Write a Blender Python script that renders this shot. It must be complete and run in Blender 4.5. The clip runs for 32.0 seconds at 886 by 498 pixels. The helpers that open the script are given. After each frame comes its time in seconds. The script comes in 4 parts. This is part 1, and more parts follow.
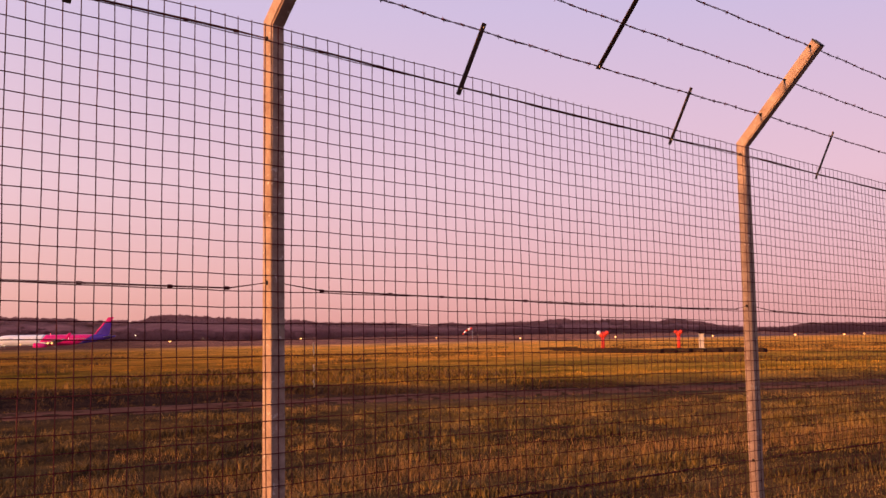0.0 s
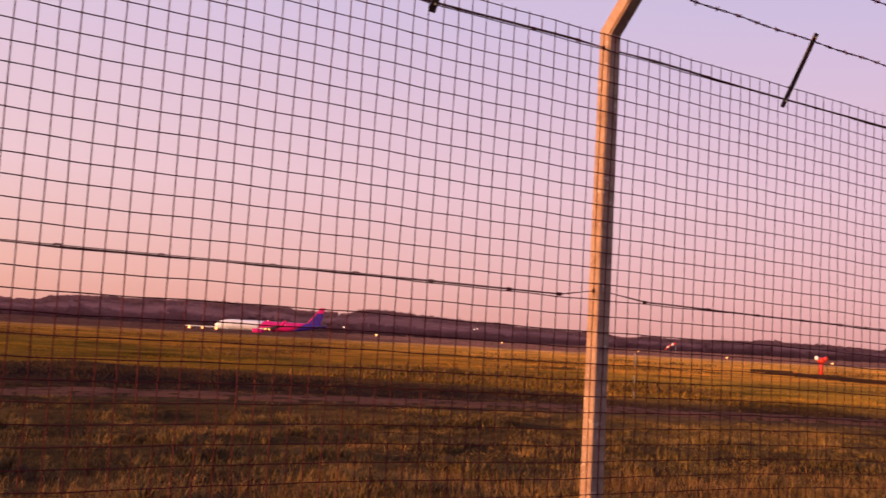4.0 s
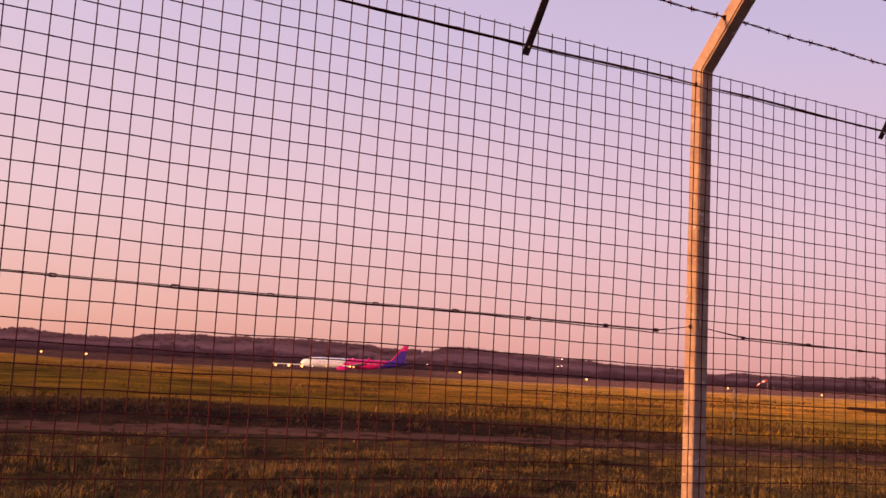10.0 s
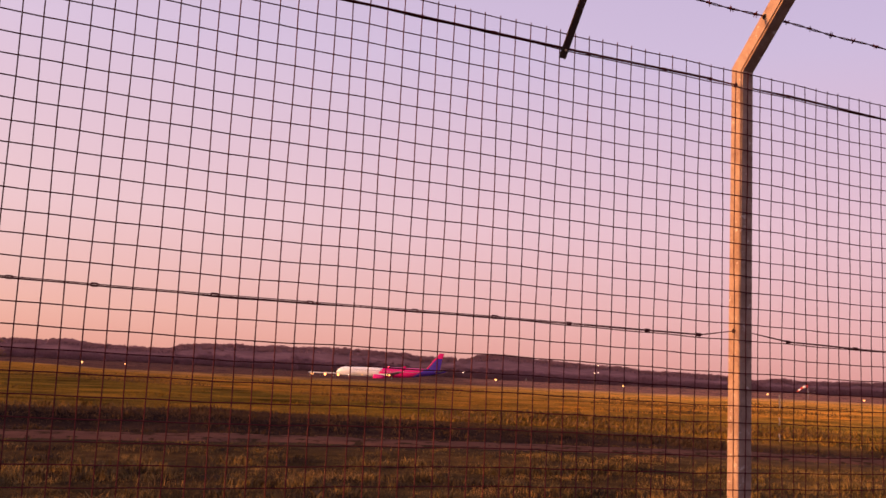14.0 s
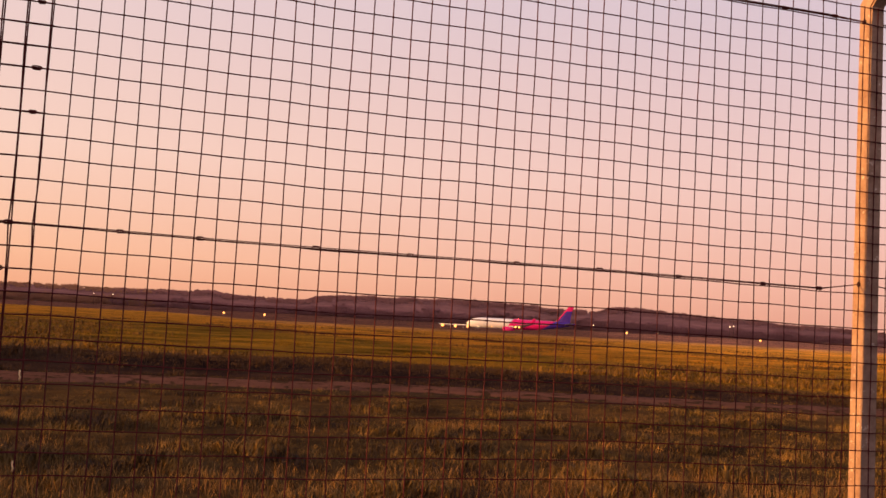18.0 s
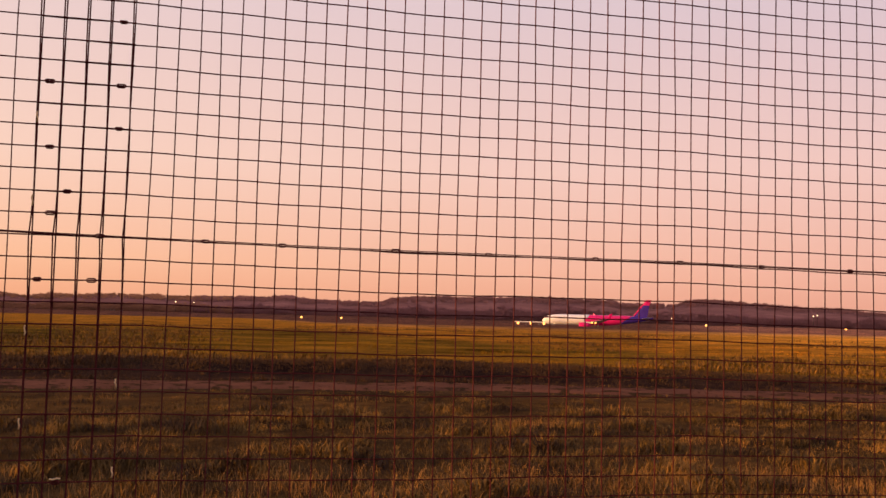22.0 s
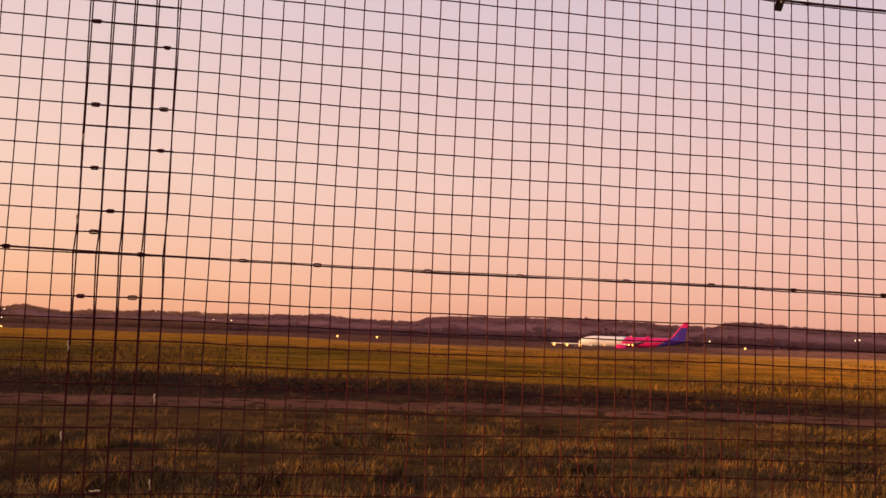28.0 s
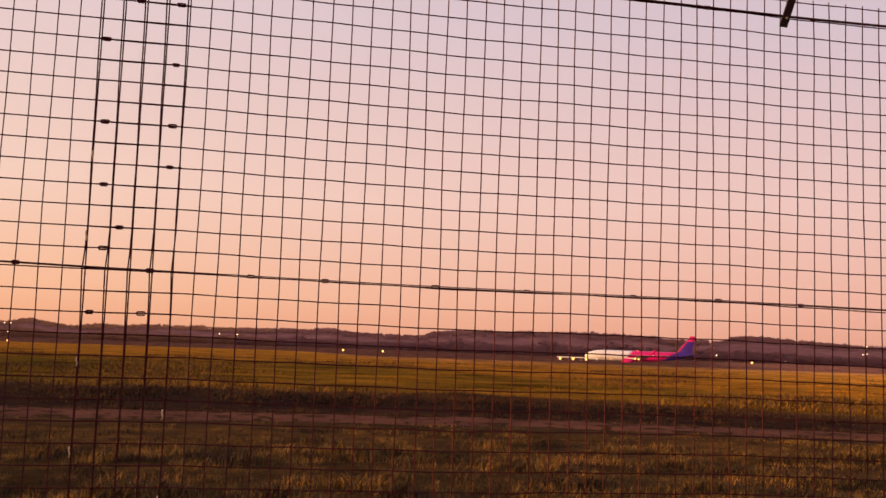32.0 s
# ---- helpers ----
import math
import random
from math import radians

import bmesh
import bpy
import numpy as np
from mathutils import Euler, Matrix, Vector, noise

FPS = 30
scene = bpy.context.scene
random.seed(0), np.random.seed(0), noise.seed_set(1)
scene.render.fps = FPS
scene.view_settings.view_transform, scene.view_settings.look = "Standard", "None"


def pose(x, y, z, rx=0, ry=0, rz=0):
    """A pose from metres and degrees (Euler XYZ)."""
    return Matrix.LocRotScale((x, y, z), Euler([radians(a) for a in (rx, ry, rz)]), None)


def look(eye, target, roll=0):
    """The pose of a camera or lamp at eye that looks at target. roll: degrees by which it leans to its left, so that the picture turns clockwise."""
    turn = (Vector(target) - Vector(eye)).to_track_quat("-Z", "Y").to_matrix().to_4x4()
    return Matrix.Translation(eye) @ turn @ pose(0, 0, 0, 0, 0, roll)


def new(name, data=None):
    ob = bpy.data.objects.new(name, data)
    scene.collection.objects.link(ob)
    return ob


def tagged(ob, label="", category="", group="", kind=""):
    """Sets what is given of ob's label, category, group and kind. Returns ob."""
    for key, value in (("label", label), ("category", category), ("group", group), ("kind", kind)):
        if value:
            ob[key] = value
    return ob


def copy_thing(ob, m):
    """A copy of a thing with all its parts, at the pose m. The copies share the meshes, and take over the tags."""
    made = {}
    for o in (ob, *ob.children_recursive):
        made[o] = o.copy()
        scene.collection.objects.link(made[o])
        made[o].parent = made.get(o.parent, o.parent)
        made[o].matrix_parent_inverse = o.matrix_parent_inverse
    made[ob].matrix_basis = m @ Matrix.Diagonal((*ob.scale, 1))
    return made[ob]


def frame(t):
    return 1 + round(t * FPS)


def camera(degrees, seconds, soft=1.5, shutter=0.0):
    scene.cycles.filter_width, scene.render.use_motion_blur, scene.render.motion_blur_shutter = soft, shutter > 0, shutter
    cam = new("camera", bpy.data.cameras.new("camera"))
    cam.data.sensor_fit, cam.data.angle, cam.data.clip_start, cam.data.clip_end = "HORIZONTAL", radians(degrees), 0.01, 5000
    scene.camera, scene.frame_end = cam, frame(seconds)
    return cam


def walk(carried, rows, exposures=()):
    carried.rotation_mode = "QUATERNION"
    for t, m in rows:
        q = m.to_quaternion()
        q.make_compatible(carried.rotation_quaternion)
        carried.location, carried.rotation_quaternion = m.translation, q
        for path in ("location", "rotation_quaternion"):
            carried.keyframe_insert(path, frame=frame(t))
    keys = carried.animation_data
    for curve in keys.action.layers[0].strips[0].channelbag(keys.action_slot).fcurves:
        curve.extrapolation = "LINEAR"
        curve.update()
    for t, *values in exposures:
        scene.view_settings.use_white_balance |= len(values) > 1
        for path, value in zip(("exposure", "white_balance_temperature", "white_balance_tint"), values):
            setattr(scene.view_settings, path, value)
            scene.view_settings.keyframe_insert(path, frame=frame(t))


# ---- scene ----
cam = camera(48.9, 32.0, shutter=0.5)
PATH = [
    (0, (-1.831, -2.62, 1.599), (-0.422, -1.212, 1.774), -0.9),
    (0.5, (-1.833, -2.613, 1.598), (-0.431, -1.198, 1.773), -0.8),
    (1, (-1.843, -2.609, 1.6), (-0.454, -1.181, 1.769), -0.7),
    (1.5, (-1.846, -2.604, 1.599), (-0.474, -1.158, 1.764), -0.4),
    (2, (-1.841, -2.6, 1.6), (-0.5, -1.125, 1.762), 0.1),
    (2.5, (-1.859, -2.597, 1.599), (-0.57, -1.076, 1.763), 0.8),
    (3, (-1.934, -2.552, 1.601), (-0.721, -0.97, 1.767), 1.8),
    (3.5, (-2.053, -2.439, 1.602), (-0.905, -0.811, 1.775), 2.5),
    (4, (-2.141, -2.371, 1.6), (-1.055, -0.701, 1.779), 3.2),
    (4.5, (-2.179, -2.345, 1.602), (-1.151, -0.639, 1.788), 3.5),
    (6.5, (-2.204, -2.384, 1.592), (-1.313, -0.612, 1.849), 3.5),
    (7, (-2.202, -2.391, 1.592), (-1.318, -0.615, 1.849), 3.3),
    (7.5, (-2.199, -2.39, 1.592), (-1.316, -0.613, 1.844), 3.1),
    (8, (-2.196, -2.382, 1.593), (-1.309, -0.606, 1.837), 3.0),
    (8.5, (-2.193, -2.376, 1.592), (-1.294, -0.605, 1.828), 3.0),
    (9, (-2.191, -2.382, 1.592), (-1.279, -0.617, 1.828), 3.1),
    (9.5, (-2.194, -2.387, 1.594), (-1.27, -0.63, 1.834), 3.2),
    (10, (-2.206, -2.396, 1.595), (-1.272, -0.644, 1.84), 3.1),
    (10.5, (-2.213, -2.401, 1.596), (-1.276, -0.652, 1.848), 3.0),
    (11, (-2.212, -2.403, 1.597), (-1.282, -0.652, 1.858), 2.8),
    (11.5, (-2.201, -2.405, 1.599), (-1.285, -0.646, 1.865), 2.5),
    (12, (-2.197, -2.403, 1.598), (-1.299, -0.636, 1.866), 2.3),
    (12.5, (-2.202, -2.404, 1.596), (-1.318, -0.63, 1.863), 2.3),
    (13, (-2.208, -2.398, 1.595), (-1.33, -0.621, 1.857), 2.4),
    (13.5, (-2.208, -2.393, 1.594), (-1.333, -0.614, 1.852), 2.6),
    (14, (-2.208, -2.374, 1.592), (-1.338, -0.591, 1.849), 2.7),
    (14.5, (-2.212, -2.352, 1.593), (-1.36, -0.561, 1.85), 2.7),
    (16.5, (-2.116, -2.393, 1.601), (-1.423, -0.529, 1.815), 3.5),
    (17, (-2.128, -2.39, 1.598), (-1.463, -0.514, 1.79), 3.6),
    (17.5, (-2.13, -2.383, 1.598), (-1.483, -0.499, 1.768), 3.4),
    (18, (-2.129, -2.375, 1.598), (-1.495, -0.484, 1.745), 3.1),
    (18.5, (-2.127, -2.373, 1.597), (-1.506, -0.475, 1.72), 2.7),
    (19, (-2.128, -2.37, 1.596), (-1.524, -0.467, 1.706), 2.2),
    (19.5, (-2.128, -2.372, 1.598), (-1.546, -0.462, 1.706), 1.8),
    (20, (-2.134, -2.375, 1.598), (-1.578, -0.458, 1.711), 1.4),
    (20.5, (-2.132, -2.371, 1.597), (-1.6, -0.446, 1.717), 1.2),
    (21, (-2.135, -2.371, 1.597), (-1.622, -0.442, 1.725), 1.2),
    (21.5, (-2.141, -2.374, 1.599), (-1.641, -0.442, 1.732), 1.3),
    (22, (-2.145, -2.382, 1.599), (-1.654, -0.449, 1.738), 1.4),
    (22.5, (-2.144, -2.389, 1.599), (-1.656, -0.454, 1.745), 1.6),
    (23, (-2.14, -2.395, 1.599), (-1.654, -0.461, 1.753), 1.7),
    (23.5, (-2.14, -2.396, 1.599), (-1.655, -0.462, 1.76), 1.9),
    (24, (-2.144, -2.395, 1.599), (-1.662, -0.461, 1.765), 2.0),
    (24.5, (-2.144, -2.399, 1.599), (-1.668, -0.464, 1.77), 2.0),
    (26.5, (-2.15, -2.41, 1.597), (-1.7, -0.469, 1.773), 2.3),
    (27, (-2.15, -2.412, 1.598), (-1.71, -0.468, 1.772), 2.2),
    (27.5, (-2.145, -2.418, 1.597), (-1.718, -0.472, 1.772), 2.0),
    (28, (-2.144, -2.422, 1.598), (-1.727, -0.474, 1.776), 2.0),
    (28.5, (-2.145, -2.424, 1.599), (-1.733, -0.476, 1.781), 1.9),
    (29, (-2.145, -2.428, 1.599), (-1.734, -0.479, 1.787), 1.8),
    (29.5, (-2.142, -2.431, 1.6), (-1.73, -0.484, 1.796), 1.9),
    (30, (-2.143, -2.436, 1.599), (-1.73, -0.49, 1.804), 1.9),
    (30.5, (-2.146, -2.437, 1.599), (-1.733, -0.492, 1.81), 2.0),
    (31, (-2.147, -2.433, 1.599), (-1.735, -0.488, 1.811), 2.0),
    (31.5, (-2.149, -2.427, 1.6), (-1.739, -0.481, 1.81), 2.1),
    (32, (-2.149, -2.427, 1.602), (-1.745, -0.479, 1.808), 2.0),
]
walk(cam, [(t, look(eye, target, roll)) for t, eye, target, roll in PATH],
     exposures=[(0, 0.28, 6700, 18), (7, 0.25, 6820, 18), (14.5, 0.23, 6820, 19), (16.4, 0.33, 8400, 6), (24, 0.32, 8400, 6), (27, 0.30, 8300, 6), (32, 0.27, 8300, 6)])

# ---- world, sun ----
SUN_AZ, SUN_EL = 177.0, 6.0
world = bpy.data.worlds.new("evening_sky")
scene.world = world
world.use_nodes = True
wt = world.node_tree
wt.nodes.clear()


def wnode(kind, **values):
    n = wt.nodes.new(kind)
    for k, v in values.items():
        n.inputs[k].default_value = v
    return n


def ramp_node(tree, stops, interpolation="LINEAR"):
    n = tree.nodes.new("ShaderNodeValToRGB")
    n.color_ramp.interpolation = interpolation
    while len(n.color_ramp.elements) < len(stops):
        n.color_ramp.elements.new(0.5)
    for e, (p, c) in zip(n.color_ramp.elements, stops):
        e.position, e.color = p, (*c, 1)
    return n


w_tc = wnode("ShaderNodeTexCoord")
w_sep = wnode("ShaderNodeSeparateXYZ")
wt.links.new(w_tc.outputs["Generated"], w_sep.inputs[0])
COOL = [(0.0, (0.62, 0.29, 0.29)), (0.05, (0.69, 0.36, 0.40)), (0.15, (0.70, 0.46, 0.56)), (0.32, (0.53, 0.455, 0.665)),
        (0.6, (0.40, 0.36, 0.60)), (1.0, (0.25, 0.26, 0.48))]
WARM = [(0.0, (0.90, 0.39, 0.18)), (0.05, (0.93, 0.55, 0.31)), (0.15, (0.88, 0.67, 0.575)), (0.32, (0.84, 0.66, 0.71)),
        (0.6, (0.42, 0.37, 0.58)), (1.0, (0.25, 0.26, 0.48))]
w_cool, w_warm = ramp_node(wt, COOL), ramp_node(wt, WARM)
for r_ in (w_cool, w_warm):
    wt.links.new(w_sep.outputs["Z"], r_.inputs[0])
w_flat = wt.nodes.new("ShaderNodeVectorMath")
w_flat.operation = "MULTIPLY"
w_flat.inputs[1].default_value = (1, 1, 0)
w_norm = wt.nodes.new("ShaderNodeVectorMath")
w_norm.operation = "NORMALIZE"
w_dot = wt.nodes.new("ShaderNodeVectorMath")
w_dot.operation = "DOT_PRODUCT"
w_dot.inputs[1].default_value = (math.cos(radians(SUN_AZ)), math.sin(radians(SUN_AZ)), 0)
wt.links.new(w_tc.outputs["Generated"], w_flat.inputs[0])
wt.links.new(w_flat.outputs[0], w_norm.inputs[0])
wt.links.new(w_norm.outputs[0], w_dot.inputs[0])
w_map = wnode("ShaderNodeMapRange", **{"From Min": -0.9, "From Max": 1.7})
wt.links.new(w_dot.outputs["Value"], w_map.inputs["Value"])
w_mix = wt.nodes.new("ShaderNodeMixRGB")
wt.links.new(w_map.outputs[0], w_mix.inputs[0])
wt.links.new(w_cool.outputs[0], w_mix.inputs[1])
wt.links.new(w_warm.outputs[0], w_mix.inputs[2])
w_sky = wt.nodes.new("ShaderNodeTexSky")
w_sky.sky_type, w_sky.sun_disc = "NISHITA", False
w_sky.sun_elevation, w_sky.sun_rotation = radians(SUN_EL), radians(90 - SUN_AZ)
w_scale = wt.nodes.new("ShaderNodeVectorMath")
w_scale.operation = "SCALE"
w_scale.inputs["Scale"].default_value = 0.10
wt.links.new(w_sky.outputs[0], w_scale.inputs[0])
w_mix2 = wnode("ShaderNodeMixRGB", Fac=0.12)
wt.links.new(w_mix.outputs[0], w_mix2.inputs[1])
wt.links.new(w_scale.outputs[0], w_mix2.inputs[2])
w_bg = wnode("ShaderNodeBackground", Strength=1.0)
w_out = wt.nodes.new("ShaderNodeOutputWorld")
wt.links.new(w_mix2.outputs[0], w_bg.inputs[0])
wt.links.new(w_bg.outputs[0], w_out.inputs[0])

sun = new("sun", bpy.data.lights.new("sun", "SUN"))
sun.data.energy, sun.data.angle, sun.data.color = 5.0, radians(2.0), (1.0, 0.50, 0.20)
sun_to = Vector((math.cos(radians(SUN_AZ)) * math.cos(radians(SUN_EL)), math.sin(radians(SUN_AZ)) * math.cos(radians(SUN_EL)), math.sin(radians(SUN_EL))))
sun.matrix_world = look(sun_to * 50, (0, 0, 0))


# ---- materials ----
def material(name, rough=0.6, metal=0.0, spec=0.4):
    m = bpy.data.materials.new(name)
    m.use_nodes = True
    b = m.node_tree.nodes["Principled BSDF"]
    b.inputs["Roughness"].default_value, b.inputs["Metallic"].default_value = rough, metal
    b.inputs["Specular IOR Level"].default_value = spec
    return m, m.node_tree, b


def noise_node(tree, scale, detail=4.0, vec=None, rough=0.6):
    n = tree.nodes.new("ShaderNodeTexNoise")
    n.inputs["Scale"].default_value, n.inputs["Detail"].default_value, n.inputs["Roughness"].default_value = scale, detail, rough
    if vec is not None:
        tree.links.new(vec, n.inputs["Vector"])
    return n


def mixed(name, c1, c2, scale=8.0, fine=60.0, rough=0.6, metal=0.0, bump=0.15, per_piece=0.0, spec=0.4, c3=None, spots=0.6):
    """Two colours blended by coarse and fine noise, with fine relief, and an optional third as worn spots."""
    m, t, b = material(name, rough, metal, spec)
    tc = t.nodes.new("ShaderNodeTexCoord")
    n1, n2 = noise_node(t, scale, vec=tc.outputs["Object"]), noise_node(t, fine, vec=tc.outputs["Object"])
    add = t.nodes.new("ShaderNodeMath")
    add.operation = "MULTIPLY_ADD"
    add.inputs[1].default_value, add.inputs[2].default_value = 0.35, 0.0
    t.links.new(n2.outputs[0], add.inputs[0])
    t.links.new(n1.outputs[0], add.inputs[2])
    last = add.outputs[0]
    if per_piece:
        info = t.nodes.new("ShaderNodeObjectInfo")
        more = t.nodes.new("ShaderNodeMath")
        more.operation, more.inputs[1].default_value = "MULTIPLY_ADD", per_piece
        t.links.new(info.outputs["Random"], more.inputs[0])
        t.links.new(last, more.inputs[2])
        last = more.outputs[0]
    r = ramp_node(t, [(0.35, c1), (0.95, c2)])
    t.links.new(last, r.inputs[0])
    colour = r.outputs[0]
    if c3:
        n3 = noise_node(t, scale * 2.3, 6.0, tc.outputs["Object"], 0.7)
        mask = ramp_node(t, [(spots, (0, 0, 0)), (spots + 0.07, (1, 1, 1))])
        t.links.new(n3.outputs[0], mask.inputs[0])
        mx = t.nodes.new("ShaderNodeMixRGB")
        mx.inputs[2].default_value = (*c3, 1)
        t.links.new(mask.outputs[0], mx.inputs[0])
        t.links.new(colour, mx.inputs[1])
        colour = mx.outputs[0]
    t.links.new(colour, b.inputs["Base Color"])
    if bump:
        bp = t.nodes.new("ShaderNodeBump")
        bp.inputs["Strength"].default_value, bp.inputs["Distance"].default_value = bump, 0.01
        t.links.new(n2.outputs[0], bp.inputs["Height"])
        t.links.new(bp.outputs[0], b.inputs["Normal"])
    return m


def glow(name, colour, strength):
    m, t, b = material(name, 0.3)
    b.inputs["Base Color"].default_value = (*colour, 1)
    b.inputs["Emission Color"].default_value = (*colour, 1)
    b.inputs["Emission Strength"].default_value = strength
    return m


M_POST = mixed("weathered_galvanised_post", (0.24, 0.130, 0.088), (0.54, 0.36, 0.265), 16, 85, 0.7, 0.0, 0.35, spec=0.2, c3=(0.72, 0.58, 0.47), spots=0.60)
M_WIRE = mixed("rusted_upright_wire", (0.085, 0.022, 0.023), (0.120, 0.034, 0.033), 5, 90, 0.85, 0.0, 0.1, per_piece=0.25, spec=0.0)
M_LEVEL = mixed("rusted_level_wire", (0.075, 0.016, 0.018), (0.110, 0.026, 0.026), 5, 90, 0.85, 0.0, 0.1, per_piece=0.25, spec=0.0)
# bright warm base colour that stands in for sun glints on kinks and bolts
M_BRIGHT = mixed("glint_bright_wire", (0.95, 0.62, 0.30), (1.0, 0.74, 0.40), 30, 120, 0.5, 0.0, 0.1)
M_BARB = mixed("rusty_barbed_wire", (0.085, 0.014, 0.018), (0.13, 0.030, 0.030), 12, 90, 0.8, 0.0, 0.2, spec=0.08)
M_BAR = mixed("rusty_flat_bar", (0.035, 0.020, 0.018), (0.10, 0.050, 0.035), 14, 120, 0.6, 0.3, 0.3, per_piece=0.2)
M_CLIP = mixed("dark_steel_clip", (0.085, 0.016, 0.018), (0.14, 0.032, 0.030), 40, 160, 0.8, 0.0, 0.1, per_piece=0.3, spec=0.08)
M_HOLE = mixed("shadowed_hole", (0.012, 0.009, 0.008), (0.02, 0.015, 0.012), 20, 90, 0.9, 0, 0)
M_WHITE = mixed("white_aircraft_paint", (0.84, 0.83, 0.82), (0.90, 0.89, 0.88), 0.4, 6, 0.25, 0, 0.02)
M_PINK = mixed("magenta_aircraft_paint", (0.62, 0.010, 0.155), (0.74, 0.020, 0.20), 0.4, 6, 0.25, 0, 0.02)
M_BLUE = mixed("violet_aircraft_paint", (0.045, 0.018, 0.24), (0.075, 0.03, 0.33), 0.4, 6, 0.25, 0, 0.02)
M_DARKGLASS = mixed("dark_cabin_glass", (0.02, 0.02, 0.025), (0.04, 0.04, 0.05), 3, 20, 0.15, 0, 0)
M_RUBBER = mixed("black_rubber", (0.02, 0.02, 0.02), (0.04, 0.04, 0.04), 3, 20, 0.8, 0, 0.1)
M_TROUGH = mixed("dark_mossy_concrete", (0.018, 0.012, 0.010), (0.042, 0.026, 0.020), 1.2, 9, 0.95, 0, 0.4, per_piece=0.3, spec=0.05)
M_METAL = mixed("grey_metal", (0.30, 0.29, 0.28), (0.45, 0.43, 0.42), 3, 20, 0.4, 0.6, 0.05)
M_ORANGE = mixed("signal_orange_paint", (0.50, 0.032, 0.022), (0.62, 0.05, 0.03), 2, 20, 0.5, 0, 0.1)
M_CABINET = mixed("pale_grey_cabinet_paint", (0.40, 0.34, 0.31), (0.50, 0.44, 0.40), 2, 20, 0.5, 0, 0.1)
M_BARK = mixed("dark_bark", (0.05, 0.035, 0.028), (0.10, 0.07, 0.05), 2, 20, 0.9, 0, 0.3)
M_LAMP = glow("airfield_lamp_glass", (1.0, 0.45, 0.14), 1.9)
M_LAMP_WHITE = glow("white_lamp_glass", (1.0, 0.74, 0.50), 2.0)
M_BEACON = glow("red_beacon_glass", (1.0, 0.04, 0.06), 10.0)


def leafy(name, stops, scale, rough=0.8, spread=0.45, swing=1.3, canopy=False):
    """Plant material whose colour varies from clump to clump and over the field."""
    m, t, b = material(name, rough, 0, 0.03)
    geo = t.nodes.new("ShaderNodeNewGeometry")
    n = noise_node(t, scale, 3.0, geo.outputs["Position"])
    ad = t.nodes.new("ShaderNodeMath")
    ad.operation, ad.inputs[1].default_value = "MULTIPLY_ADD", spread
    t.links.new(geo.outputs["Random Per Island"], ad.inputs[0])
    sc = t.nodes.new("ShaderNodeMath")
    sc.operation, sc.inputs[1].default_value, sc.inputs[2].default_value = "MULTIPLY_ADD", swing, 0.3 - swing / 2
    t.links.new(n.outputs[0], sc.inputs[0])
    t.links.new(sc.outputs[0], ad.inputs[2])
    r = ramp_node(t, stops)
    t.links.new(ad.outputs[0], r.inputs[0])
    t.links.new(r.outputs[0], b.inputs["Base Color"])
    if canopy:  # twigs point every way: one normal facing off the sun keeps crowns soft and hazy
        up = t.nodes.new("ShaderNodeCombineXYZ")
        for i, f in enumerate((0.06, -0.55, 0.83)):
            up.inputs[i].default_value = f
        mean = t.nodes.new("ShaderNodeMixRGB")
        mean.inputs[0].default_value = 0.94
        t.links.new(geo.outputs["Normal"], mean.inputs[1])
        t.links.new(up.outputs[0], mean.inputs[2])
        unit_ = t.nodes.new("ShaderNodeVectorMath")
        unit_.operation = "NORMALIZE"
        t.links.new(mean.outputs[0], unit_.inputs[0])
        t.links.new(unit_.outputs[0], b.inputs["Normal"])
    return m


M_GRASS = leafy("meadow_grass", [(0.05, (0.052, 0.034, 0.023)), (0.34, (0.092, 0.059, 0.026)), (0.60, (0.165, 0.099, 0.034)), (0.92, (0.31, 0.172, 0.052))], 1.1, spread=0.16, swing=3.2)
# lighter copy of the meadow grass, painted for the sunny right side
M_SUNGRASS = leafy("sunlit_grass", [(0.05, (0.110, 0.068, 0.026)), (0.34, (0.18, 0.113, 0.035)), (0.60, (0.28, 0.168, 0.044)), (0.92, (0.42, 0.235, 0.065))], 1.1, spread=0.16, swing=3.0)
M_STRAW = leafy("dry_straw", [(0.05, (0.165, 0.086, 0.030)), (0.5, (0.28, 0.145, 0.047)), (0.95, (0.44, 0.235, 0.076))], 0.8, spread=0.5, swing=1.2)
# bank weeds: the bank's shade is put into the dark base colour
M_BANKSHADE = leafy("shade_dark_weeds", [(0.15, (0.050, 0.030, 0.021)), (0.6, (0.085, 0.049, 0.026)), (0.95, (0.135, 0.075, 0.032))], 0.3)
M_TUSSOCK = leafy("dark_tussocks", [(0.15, (0.095, 0.056, 0.022)), (0.6, (0.17, 0.092, 0.028)), (0.95, (0.27, 0.145, 0.035))], 0.2)
# distance haze is put into the pale base colours of far woods and ridge
M_WOOD = leafy("hazed_woodland", [(0.1, (0.44, 0.19, 0.150)), (0.5, (0.52, 0.226, 0.18)), (0.95, (0.60, 0.268, 0.212))], 0.02, spread=0.15, swing=1.6, canopy=True)
M_RIDGE = leafy("hazed_ridge_canopy", [(0.1, (0.31, 0.134, 0.108)), (0.5, (0.385, 0.167, 0.132)), (0.95, (0.47, 0.206, 0.162))], 0.03, spread=0.0, swing=2.6, canopy=True)
# ochre copies of both woods: warm sunset haze on the left, as base colour
M_SUNWOOD = leafy("sunset_tinted_woodland", [(0.1, (0.54, 0.24, 0.125)), (0.5, (0.63, 0.29, 0.15)), (0.95, (0.72, 0.34, 0.18))], 0.02, spread=0.15, swing=1.6, canopy=True)
